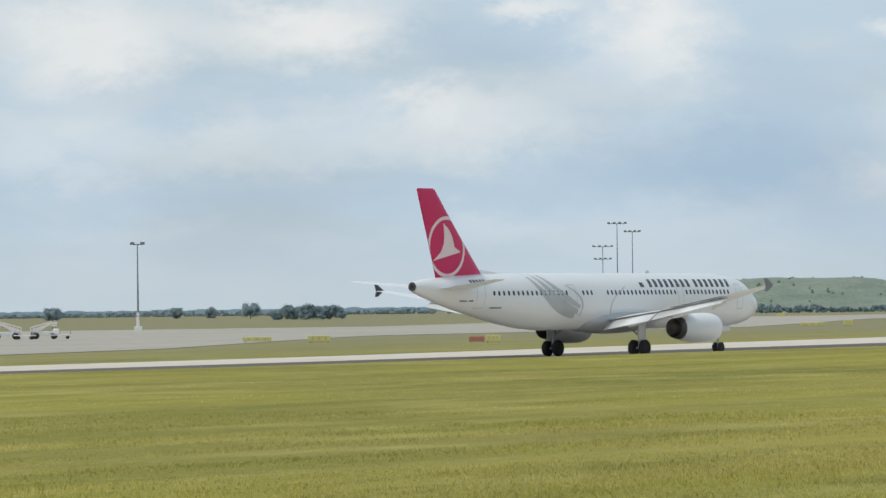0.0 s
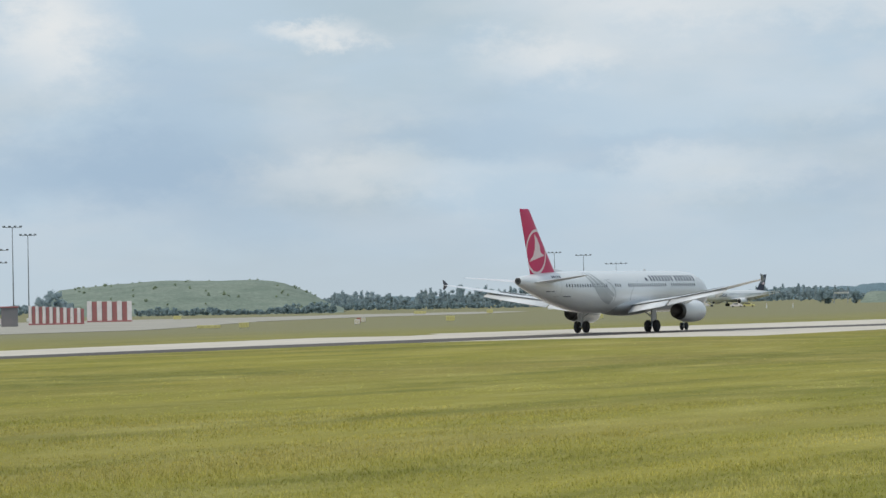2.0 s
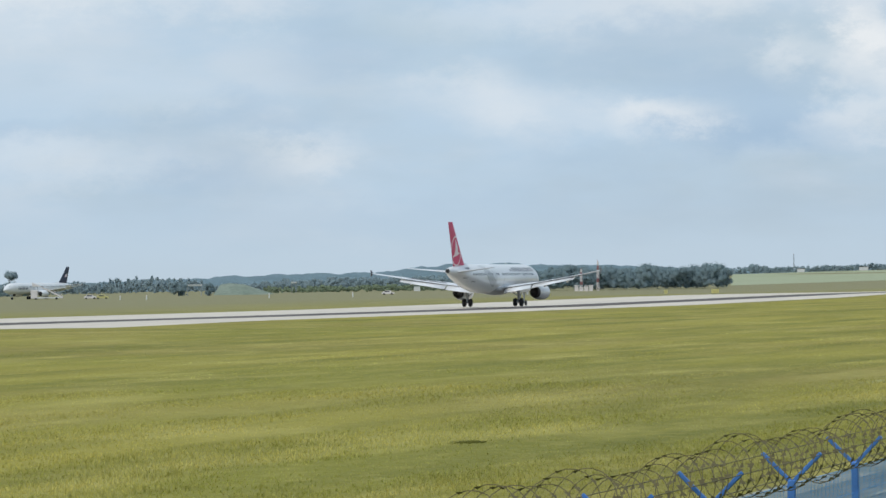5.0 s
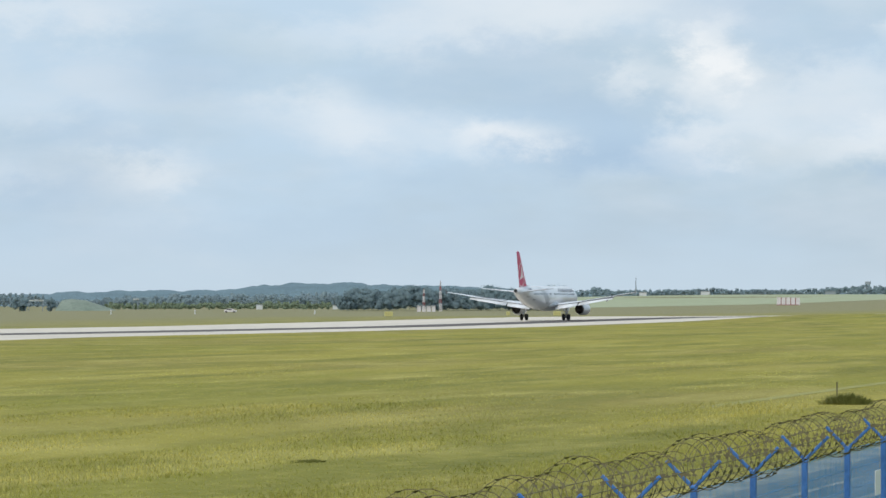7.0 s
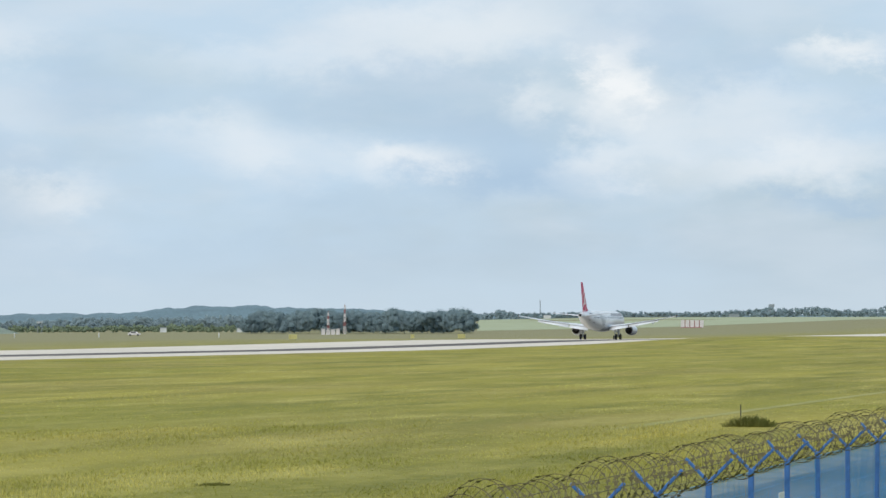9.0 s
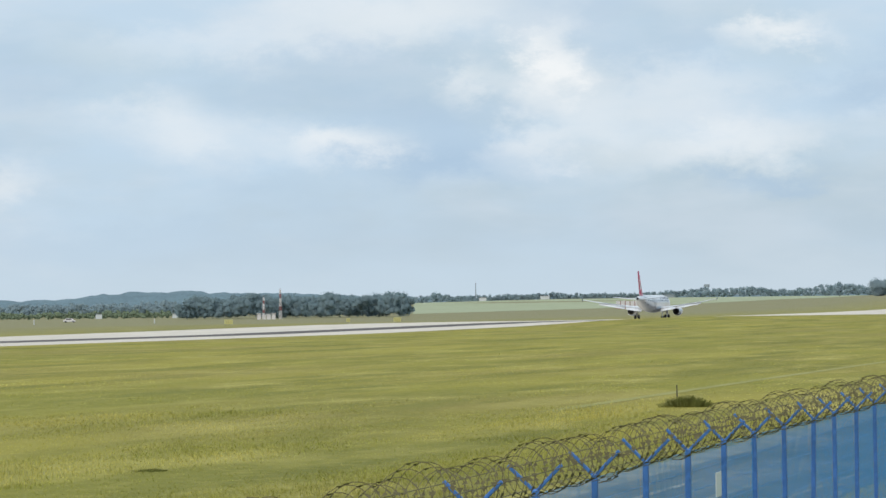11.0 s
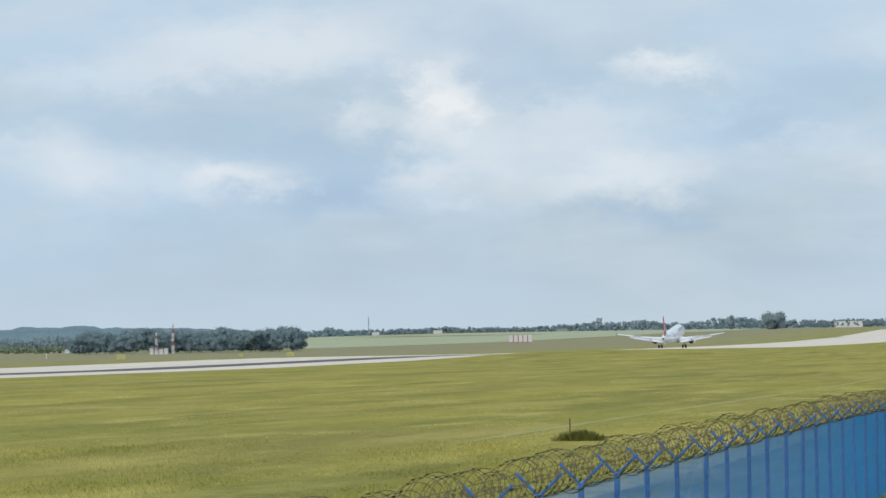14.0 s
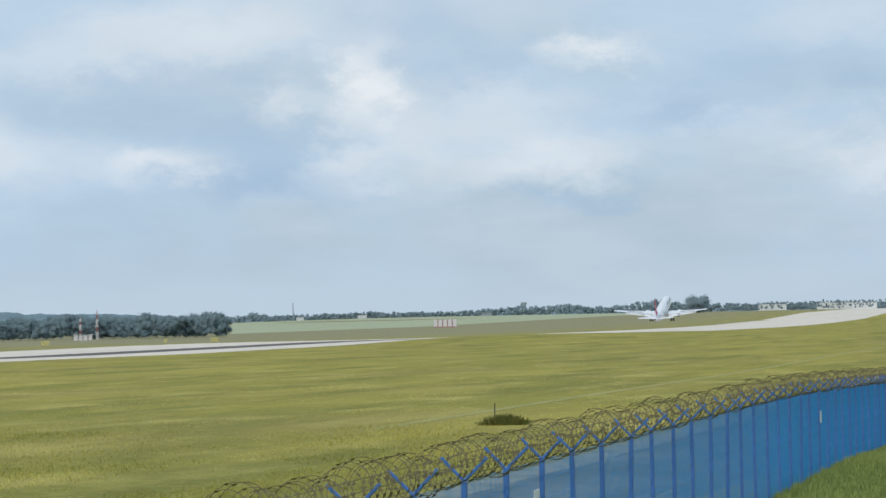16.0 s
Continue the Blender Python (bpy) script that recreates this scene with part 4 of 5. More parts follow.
def tree_belt(label, knots, distance, depth, count, mat, seed, leaf, wide=0.42, low=0.6, leaves=26, clumps=6, name="tree_belt", conifers=0.0):
    """Far wood whose tops follow a skyline of (bearing, elevation in degrees)."""
    rng = np.random.default_rng(seed)
    all_clumps = []
    for k in range(count):
        b = knots[0][0] + (knots[-1][0] - knots[0][0]) * (k + rng.uniform(-0.4, 0.4)) / count
        b = min(knots[0][0], max(knots[-1][0], b))
        d = distance + rng.uniform(0, depth)
        p = spot(b, d)
        z = ground_z(p.x, p.y)
        h = max(1.2, (3.3 - z + d * math.tan(radians(skyline(knots, b)))) * rng.uniform(low, 1.04))
        if rng.uniform() < conifers:
            for q in range(5):
                all_clumps.append(((p.x, p.y, z + h * (0.2 + 0.18 * q)), h * (0.20 - 0.033 * q), h * 0.16))
        else:
            all_clumps += crown_clumps(rng, p.x, p.y, z, h, h * wide * rng.uniform(0.8, 1.3), clumps)
    return tagged(new(name, leaf_mesh(name, rng, all_clumps, leaves, leaf, mat)), label, "trees", kind="stuff")


def tree(label, bearing, distance, top, mat, seed, wide=0.45, name="tree", n=9, leaf=0.5, group=""):
    rng = np.random.default_rng(seed)
    p = spot(bearing, distance)
    z = ground_z(p.x, p.y)
    h = 3.3 - z + distance * math.tan(radians(top))
    t = thing(name, label, "tree" if name == "tree" else "bush", Matrix.Translation((p.x, p.y, z)), group)
    bm = bmesh.new()
    rod(bm, (0, 0, -0.2), (0.05 * h * 0.3, 0, h * 0.35), h * 0.035, h * 0.022, 9)
    for k in range(5):
        a = k * 1.3 + seed
        rod(bm, (0.01 * h, 0, h * (0.25 + 0.03 * k)), (math.cos(a) * h * wide * 0.45, math.sin(a) * h * wide * 0.45, h * (0.5 + 0.05 * k)), h * 0.016, h * 0.006, 6)
    part("trunk", bm, BARK, t, "dark branching trunk")
    part("crown", leaf_mesh("crown", rng, crown_clumps(rng, 0, 0, 0, h, h * wide, n), 70, leaf, mat), mat, t, "uneven leafy crown")
    return t


# ---- distance ----
def ridge(name, knots, near, far, mat, label, bumps, seed, category="hill"):
    """A hill whose crest follows a skyline; its slope faces the airfield."""
    rng = random.Random(seed)
    n = int((knots[0][0] - knots[-1][0]) / 0.035)
    rows = 7
    verts, faces = [], []
    for i in range(n + 1):
        b = knots[0][0] + (knots[-1][0] - knots[0][0]) * i / n
        top = 3.3 + (near + far) / 2 * math.tan(radians(skyline(knots, b)))
        for j in range(rows):
            f = j / (rows - 1)
            d = near + (far - near) * f
            rise = math.sin(math.pi * min(1.0, f / 0.5) / 2) if f <= 0.5 else math.cos(math.pi * (f - 0.5))
            p = spot(b, d)
            z0 = ground_z(p.x, p.y) - 0.5
            wob = bumps * (noise.noise((p.x / 28, p.y / 28, 0)) + 0.6 * noise.noise((p.x / 9, p.y / 9, 3))) * rise
            verts.append((p.x, p.y, z0 + max(0.0, (top - z0)) * max(0.0, rise) + wob))
    for i in range(n):
        for j in range(rows - 1):
            a = i * rows + j
            faces.append((a, a + 1, a + rows + 1, a + rows))
    return tagged(new(name, mesh_from(name, verts, faces, mat, False)), label, category, kind="structure")


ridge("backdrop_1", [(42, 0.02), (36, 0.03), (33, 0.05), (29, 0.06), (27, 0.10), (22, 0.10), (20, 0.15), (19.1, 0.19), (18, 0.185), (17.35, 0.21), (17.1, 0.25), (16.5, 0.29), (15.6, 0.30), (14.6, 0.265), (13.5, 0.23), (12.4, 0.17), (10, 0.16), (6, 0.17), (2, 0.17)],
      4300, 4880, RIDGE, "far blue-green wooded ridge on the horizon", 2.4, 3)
HEAP_LINE = [(31.85, -0.03), (31.7, 0.15), (31.5, 0.28), (31.0, 0.335), (30.35, 0.375), (29.5, 0.38), (28.7, 0.39), (28.25, 0.335), (27.9, 0.2), (27.6, 0.04), (27.4, -0.05)]
ridge("backdrop_2", HEAP_LINE, 1560, 1900, HEAP, "flat-topped grassy spoil heap with scattered shrubs", 0.7, 8)
ridge("backdrop_3", [(19.95, -0.1), (19.85, 0.05), (19.72, 0.072), (19.5, 0.05), (19.2, -0.05), (19.05, -0.1)], 1700, 1780, HEAP, "low grass-covered shelter mound", 0.1, 9, "mound")


def shrubs():
    rng = np.random.default_rng(12)
    cl = []
    for k in range(60):
        b, f = rng.uniform(27.8, 31.6), rng.uniform(0.08, 0.56)
        d = 1560 + 340 * f
        top = 3.3 + 1730 * math.tan(radians(skyline(HEAP_LINE, b)))
        rise = math.sin(math.pi * min(1.0, f / 0.5) / 2)
        p = spot(b, d)
        r = rng.uniform(0.4, 1.2) * (1.2 if rng.uniform() < 0.15 else 0.6)
        cl.append(((p.x, p.y, 0.3 + (top - 0.3) * rise + r * 0.2), r, r * 0.7))
    tagged(new("shrubs", leaf_mesh("shrubs", rng, cl, 20, 0.5, LEAF_PALE)), "scattered green shrubs on the spoil heap", "bushes", kind="stuff")


shrubs()
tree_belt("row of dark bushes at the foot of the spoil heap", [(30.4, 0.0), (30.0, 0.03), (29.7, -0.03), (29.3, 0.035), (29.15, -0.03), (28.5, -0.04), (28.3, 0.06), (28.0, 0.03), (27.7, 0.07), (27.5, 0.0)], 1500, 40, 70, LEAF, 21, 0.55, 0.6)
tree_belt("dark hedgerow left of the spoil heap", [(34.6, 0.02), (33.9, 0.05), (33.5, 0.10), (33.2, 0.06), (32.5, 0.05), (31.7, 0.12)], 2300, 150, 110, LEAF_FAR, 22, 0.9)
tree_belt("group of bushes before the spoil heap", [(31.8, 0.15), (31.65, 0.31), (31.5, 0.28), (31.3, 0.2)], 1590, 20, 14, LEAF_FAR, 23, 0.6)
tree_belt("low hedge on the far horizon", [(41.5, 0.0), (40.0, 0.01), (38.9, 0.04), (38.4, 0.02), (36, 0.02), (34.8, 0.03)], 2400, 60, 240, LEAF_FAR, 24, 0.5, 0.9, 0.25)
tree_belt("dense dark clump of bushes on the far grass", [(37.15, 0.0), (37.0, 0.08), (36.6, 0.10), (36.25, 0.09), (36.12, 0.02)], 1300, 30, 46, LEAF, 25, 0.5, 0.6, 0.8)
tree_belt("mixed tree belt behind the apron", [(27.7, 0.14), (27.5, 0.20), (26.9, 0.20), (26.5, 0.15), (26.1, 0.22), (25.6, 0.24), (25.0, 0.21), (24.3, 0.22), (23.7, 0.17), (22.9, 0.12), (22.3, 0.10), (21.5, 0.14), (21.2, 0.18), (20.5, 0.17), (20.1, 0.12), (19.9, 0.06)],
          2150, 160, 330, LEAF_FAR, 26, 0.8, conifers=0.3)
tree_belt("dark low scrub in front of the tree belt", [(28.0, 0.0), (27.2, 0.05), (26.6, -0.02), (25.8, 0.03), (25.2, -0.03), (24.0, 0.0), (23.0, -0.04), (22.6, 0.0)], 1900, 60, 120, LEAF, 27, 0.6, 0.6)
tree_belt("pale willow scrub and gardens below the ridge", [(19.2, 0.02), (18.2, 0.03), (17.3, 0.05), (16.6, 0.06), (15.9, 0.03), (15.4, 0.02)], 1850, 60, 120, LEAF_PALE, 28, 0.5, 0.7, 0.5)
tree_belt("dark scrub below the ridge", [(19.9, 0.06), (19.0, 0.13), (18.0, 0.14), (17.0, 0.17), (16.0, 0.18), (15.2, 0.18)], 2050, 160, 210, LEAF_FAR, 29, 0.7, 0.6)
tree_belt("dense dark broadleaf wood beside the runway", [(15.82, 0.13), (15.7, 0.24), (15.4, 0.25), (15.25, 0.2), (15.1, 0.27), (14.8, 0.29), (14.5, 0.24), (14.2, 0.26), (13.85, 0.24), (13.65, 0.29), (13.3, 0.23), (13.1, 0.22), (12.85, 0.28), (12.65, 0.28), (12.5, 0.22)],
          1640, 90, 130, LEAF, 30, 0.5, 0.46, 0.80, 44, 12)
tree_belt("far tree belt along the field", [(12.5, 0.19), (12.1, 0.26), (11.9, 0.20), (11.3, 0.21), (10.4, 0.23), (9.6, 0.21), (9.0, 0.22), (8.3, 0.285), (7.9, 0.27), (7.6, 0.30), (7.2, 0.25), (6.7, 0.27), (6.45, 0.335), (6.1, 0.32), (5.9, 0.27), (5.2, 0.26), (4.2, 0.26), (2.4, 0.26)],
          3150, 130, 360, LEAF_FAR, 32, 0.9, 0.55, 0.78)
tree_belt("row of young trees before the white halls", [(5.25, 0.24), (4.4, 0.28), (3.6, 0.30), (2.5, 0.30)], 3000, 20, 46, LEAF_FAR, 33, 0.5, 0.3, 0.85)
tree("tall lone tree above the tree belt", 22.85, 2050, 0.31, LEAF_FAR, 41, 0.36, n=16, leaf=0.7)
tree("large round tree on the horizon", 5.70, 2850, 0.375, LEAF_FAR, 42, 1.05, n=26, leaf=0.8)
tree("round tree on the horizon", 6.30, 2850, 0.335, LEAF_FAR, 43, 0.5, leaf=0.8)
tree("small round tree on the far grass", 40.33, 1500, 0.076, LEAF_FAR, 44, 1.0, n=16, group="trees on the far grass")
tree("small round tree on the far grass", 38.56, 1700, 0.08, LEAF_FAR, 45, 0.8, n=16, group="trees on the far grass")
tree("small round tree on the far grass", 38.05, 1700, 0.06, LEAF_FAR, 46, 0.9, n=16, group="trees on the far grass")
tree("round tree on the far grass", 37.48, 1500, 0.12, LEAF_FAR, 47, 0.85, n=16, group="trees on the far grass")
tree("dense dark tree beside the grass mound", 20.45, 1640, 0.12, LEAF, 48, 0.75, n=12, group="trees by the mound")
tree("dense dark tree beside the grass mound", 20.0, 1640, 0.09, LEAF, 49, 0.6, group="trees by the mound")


# ---- masts, barriers, huts ----
def floodlight_mast(label, bearing, distance, top, arms, white=0.0):
    p = spot(bearing, distance)
    z = ground_z(p.x, p.y)
    h = 3.3 - z + distance * math.tan(radians(top))
    m = thing("floodlight_mast", label, "light mast", Matrix.Translation((p.x, p.y, z)) @ pose(0, 0, 0, 0, 0, bearing + 90), "floodlight masts")
    cut = h * white
    bm = bmesh.new()
    rod(bm, (0, 0, max(0.0, cut)), (0, 0, h), 0.20 - 0.12 * white, 0.085, 10)
    part("pole", bm, MAST_GREY, m, "dark grey tapered pole")
    if white:
        bm = bmesh.new()
        rod(bm, (0, 0, 0), (0, 0, cut), 0.30, 0.17, 10)
        for k in range(6):
            rod(bm, (0, 0, cut * k / 6), (0, 0, cut * k / 6 + 0.25), 0.36, 0.30, 10)
        part("pole_foot", bm, RW_WHITE, m, "white painted lower pole")
    bm = bmesh.new()
    box(bm, -0.7, 0.7, -0.7, 0.7, -0.2, 0.9, 0.08)
    part("footing", bm, WHITE_WALL, m, "pale concrete footing")
    for drop, half, count in arms:
        bm = bmesh.new()
        rod(bm, (-half, 0, h - drop), (half, 0, h - drop), 0.10, n=8)
        rod(bm, (-half, -0.5, h - drop), (half, -0.5, h - drop), 0.07, n=8)
        arm = part("crossarm", bm, MAST_GREY, m)
        for k in range(count):
            x = -half + 2 * half * k / (count - 1)
            bm = bmesh.new()
            box(bm, x - 0.38, x + 0.38, -0.35, 0.25, h - drop - 0.05, h - drop + 0.42, 0.06)
            part("floodlight", bm, MAST_GREY, arm)


floodlight_mast("tall grey floodlight mast with one crossarm", 32.16, 1050, 1.205, [(0, 2.2, 4)])
floodlight_mast("tall grey floodlight mast with one crossarm", 31.94, 1100, 1.085, [(0, 2.0, 4)])
floodlight_mast("grey floodlight mast with two crossarms", 32.37, 1200, 0.875, [(0, 2.8, 4), (3.8, 2.3, 4)])
floodlight_mast("lone floodlight mast with a white base", 39.10, 700, 0.985, [(0, 0.9, 2)], 0.22)
floodlight_mast("floodlight mast with a white lower half", 24.34, 1565, 0.70, [(0, 2.3, 4)], 0.42)
floodlight_mast("floodlight mast with a white lower half", 23.92, 1565, 0.655, [(0, 2.8, 4)], 0.42)
floodlight_mast("floodlight mast with a white lower half and wide arm", 23.45, 1565, 0.525, [(0, 4.0, 5)], 0.42)


def stripe_barrier(label, b0, b1, distance, top0, top1, count, white=0.5):
    """Upright panels, red and white in turn, on a low rail."""
    p0, p1 = spot(b0, distance), spot(b1, distance)
    mid = (p0 + p1) / 2
    z = ground_z(mid.x, mid.y)
    run = (p1 - p0).length
    turn = math.degrees(math.atan2(p1.y - p0.y, p1.x - p0.x))
    t = thing("striped_barrier", label, "barrier", Matrix.Translation((p0.x, p0.y, z)) @ pose(0, 0, 0, 0, 0, turn), "red and white barriers")
    bm = bmesh.new()
    box(bm, 0, run, -0.35, 0.35, -0.2, 0.35, 0.05)
    part("base_rail", bm, RW_RED, t, "dull red base rail")
    w = run / count
    for k in range(count):
        f = k / max(1, count - 1)
        x0, x1 = (k + (white - 0.5 if k % 2 else 0)) * w, (k + 1 + (0 if k % 2 else white - 0.5)) * w
        h = 3.3 - z + distance * math.tan(radians(top0 + (top1 - top0) * f))
        bm = bmesh.new()
        if k % 2:
            box(bm, x0 + 0.02, x1 - 0.02, 0.03, 0.15, 0.25, h - 0.12, 0.02)
        else:
            box(bm, x0 + 0.05, x1 - 0.05, -0.12, 0.02, 0.15, h, 0.03)
        part("panel", bm, RW_RED if k % 2 else RW_WHITE, t, "red panel" if k % 2 else "white panel")
        bm = bmesh.new()
        rod(bm, (k * w + w / 2, 0.2, h * 0.85), (k * w + w / 2, 2.0, 0), 0.05, n=6)
        part("brace", bm, STEEL, t)


stripe_barrier("low barrier of red and white upright panels", 33.11, 32.62, 780, -0.025, -0.03, 11)
stripe_barrier("long barrier of red and white upright panels", 31.95, 31.15, 800, 0.07, 0.025, 16)
stripe_barrier("tall barrier of red and white upright panels", 31.11, 30.46, 860, 0.122, 0.114, 9)
stripe_barrier("far red and white striped marker barrier", 9.52, 9.21, 2150, 0.092, 0.088, 9, 1.15)


def hut(name, label, bearing, distance, width, depth, height, wall, roof, category="hut", lift=0.0, doors=1):
    p = spot(bearing, distance)
    t = thing(name, label, category, Matrix.Translation((p.x, p.y, ground_z(p.x, p.y) + lift)) @ pose(0, 0, 0, 0, 0, bearing + 90))
    bm = bmesh.new()
    box(bm, -width / 2, width / 2, -depth / 2, depth / 2, -0.4, height, 0.05)
    part("wall", bm, wall, t)
    bm = bmesh.new()
    box(bm, -width / 2 - 0.2, width / 2 + 0.2, -depth / 2 - 0.2, depth / 2 + 0.2, height, height + 0.25, 0.05)
    part("roof", bm, roof, t)
    for k in range(doors):
        x = -width / 2 + width * (k + 0.5) / doors
        bm = bmesh.new()
        box(bm, x - width * 0.22 / doors, x + width * 0.22 / doors, -depth / 2 - 0.06, -depth / 2, 0.1, height * 0.72, 0.02)
        part("door", bm, GREY_WALL, t, "grey door")
    return t


hut("equipment_hut", "dark grey equipment hut between the striped barriers", 32.22, 765, 3.2, 3.0, 3.7, GREY_WALL, RW_RED)
hut("equipment_cabinet", "white equipment cabinet beside the light mast", 23.52, 1540, 2.2, 1.5, 2.8, WHITE_WALL, WHITE_WALL, "cabinet")
hut("equipment_cabinet", "white equipment cabinet beside the light mast", 24.42, 1540, 1.6, 1.5, 2.6, WHITE_WALL, WHITE_WALL, "cabinet")
hut("equipment_cabinet", "white equipment cabinet beside the light mast", 24.02, 1540, 1.6, 1.5, 1.9, WHITE_WALL, WHITE_WALL, "cabinet")
hut("warehouse", "long low white hall behind young trees", 4.62, 3060, 22, 20, 5.0, WHITE_WALL, GREY_WALL, "building", 0.0, 6)
hut("warehouse", "long low white hall behind young trees", 3.55, 3060, 46, 20, 5.0, WHITE_WALL, WHITE_WALL, "building", 0.0, 10)


def open_shelter(label, bearing, distance, width, height):
    """A pale roof slab on four slim posts."""
    p = spot(bearing, distance)
    t = thing("open_shelter", label, "shelter", Matrix.Translation((p.x, p.y, ground_z(p.x, p.y))) @ pose(0, 0, 0, 0, 0, bearing + 90))
    bm = bmesh.new()
    box(bm, -width / 2, width / 2, -1.5, 1.5, height - 0.5, height, 0.08)
    box(bm, -width / 2 - 0.15, width / 2 + 0.15, -1.65, 1.65, height, height + 0.15, 0.04)
    part("roof", bm, WHITE_WALL, t, "thin white roof")
    for sx in (-1, 1):
        for sy in (-1.2, 1.2):
            bm = bmesh.new()
            rod(bm, (sx * (width / 2 - 0.4), sy, -0.3), (sx * (width / 2 - 0.4), sy, height - 0.45), 0.14, 0.12, 8)
            part("post", bm, RADIO_GREY, t)


open_shelter("open shelter with a white roof beside the grass mound", 20.22, 1660, 6.5, 4.6)
# stand-in for a white head on a pole; the slab on posts is made up
open_shelter("small white slab on posts before the scrub", 18.78, 1800, 2.6, 5.0)
hut("far_house", "small pale house below the ridge", 17.0, 1850, 3.0, 3, 2.2, WHITE_WALL, RADIO_GREY, "house")
hut("far_house", "small pale house below the ridge", 15.9, 1850, 2.6, 3, 1.9, WHITE_WALL, RADIO_GREY, "house")
hut("far_house", "small white house in the far field", 11.45, 3000, 5.5, 4, 2.6, WHITE_WALL, GREY_WALL, "house")
hut("far_house", "small white house in the far field", 10.55, 3050, 7, 4, 2.6, WHITE_WALL, GREY_WALL, "house")
hut("far_house", "pale low house among far trees", 8.75, 3100, 8, 6, 2.4, RADIO_GREY, RADIO_GREY, "house")


def lattice_mast(label, bearing, distance, top, half, painted, base_lift=0.0):
    """Three- or four-legged lattice mast in bands of red and white."""
    p = spot(bearing, distance)
    z = ground_z(p.x, p.y)
    h = 3.3 - z + distance * math.tan(radians(top))
    m = thing("lattice_mast", label, "mast", Matrix.Translation((p.x, p.y, z)) @ pose(0, 0, 0, 0, 0, bearing + 30))
    bands = 7
    for k in range(bands):
        bm = bmesh.new()
        z0, z1 = h * k / bands, h * (k + 1) / bands
        w0, w1 = half * (1 - 0.55 * k / bands), half * (1 - 0.55 * (k + 1) / bands)
        cs = [(1, 1), (-1, 1), (-1, -1), (1, -1)]
        for (a, b), (c, d) in zip(cs, cs[1:] + cs[:1]):
            rod(bm, (a * w0, b * w0, z0), (a * w1, b * w1, z1), 0.055, n=5)
            rod(bm, (a * w0, b * w0, z0), (c * w1, d * w1, z1), 0.035, n=4)
            rod(bm, (c * w0, d * w0, z0), (a * w1, b * w1, z1), 0.035, n=4)
            rod(bm, (a * w1, b * w1, z1), (c * w1, d * w1, z1), 0.035, n=4)
        part("lattice_band", bm, (RW_RED if k in (2, 5) else RW_WHITE) if painted else RADIO_GREY, m, ("red" if k in (2, 5) else "white") + " lattice band" if painted else "")
    bm = bmesh.new()
    rod(bm, (0, 0, h), (0, 0, h + 0.6), 0.06, n=6)
    part("top_lamp", bm, RW_RED, m)


lattice_mast("slim red and white lattice mast beside the runway", 14.62, 1550, 0.20, 0.42, True)
lattice_mast("taller red and white lattice mast beside the runway", 14.38, 1560, 0.31, 0.45, True)
lattice_mast("distant thin grey radio mast", 11.55, 3300, 0.375, 0.42, False)
for b, w, h in ((14.69, 1.5, 2.1), (14.62, 1.5, 1.4), (14.55, 1.6, 1.9), (14.48, 1.5, 2.1)):
    t = hut("transmitter_cabinet", "white and red transmitter cabinet below the mast", b, 1545, w, 1.2, h, RW_WHITE, RW_WHITE, "cabinet")
    tagged(t, group="transmitter cabinets")


def water_tower():
    p = spot(8.21, 3400)
    z = ground_z(p.x, p.y)
    t = thing("water_tower", "small square water tower on the skyline", "tower", Matrix.Translation((p.x, p.y, z)))
    h = 3.3 - z + 3400 * math.tan(radians(0.32))
    bm = bmesh.new()
    for a, b in ((1, 1), (-1, 1), (-1, -1), (1, -1)):
        rod(bm, (a * 1.4, b * 1.4, 0), (a * 1.2, b * 1.2, h - 2.3), 0.25, n=6)
    part("legs_frame", bm, STEEL, t)
    bm = bmesh.new()
    box(bm, -2.2, 2.2, -2.2, 2.2, h - 2.4, h, 0.2)
    part("tank", bm, RADIO_GREY, t, "grey square tank")


water_tower()


# ---- signs, marker posts, vehicles ----
def airfield_sign(bearing, distance, width, height, mat, label):
    p = spot(bearing, distance)
    t = thing("airfield_sign", label, "sign", Matrix.Translation((p.x, p.y, ground_z(p.x, p.y))) @ pose(0, 0, 0, 0, 0, bearing + 90), "airfield signs")
    bm = bmesh.new()
    box(bm, -width / 2, width / 2, -0.12, 0.12, 0.18, 0.18 + height, 0.03)
    part("panel", bm, mat, t)
    for k in range(3):
        x = -width * 0.28 + width * 0.28 * k
        bm = bmesh.new()
        box(bm, x - width * 0.05, x + width * 0.05, 0.12, 0.135, 0.35, 0.05 + height)
        part("marking_bar", bm, SIGN_MARK if mat is not SIGN_RED else RW_RED, t, "low-contrast marking bar")
    for x in (-width * 0.4, width * 0.4):
        bm = bmesh.new()
        rod(bm, (x, 0, -0.2), (x, 0, 0.25), 0.05, n=8)
        part("leg", bm, STEEL, t)


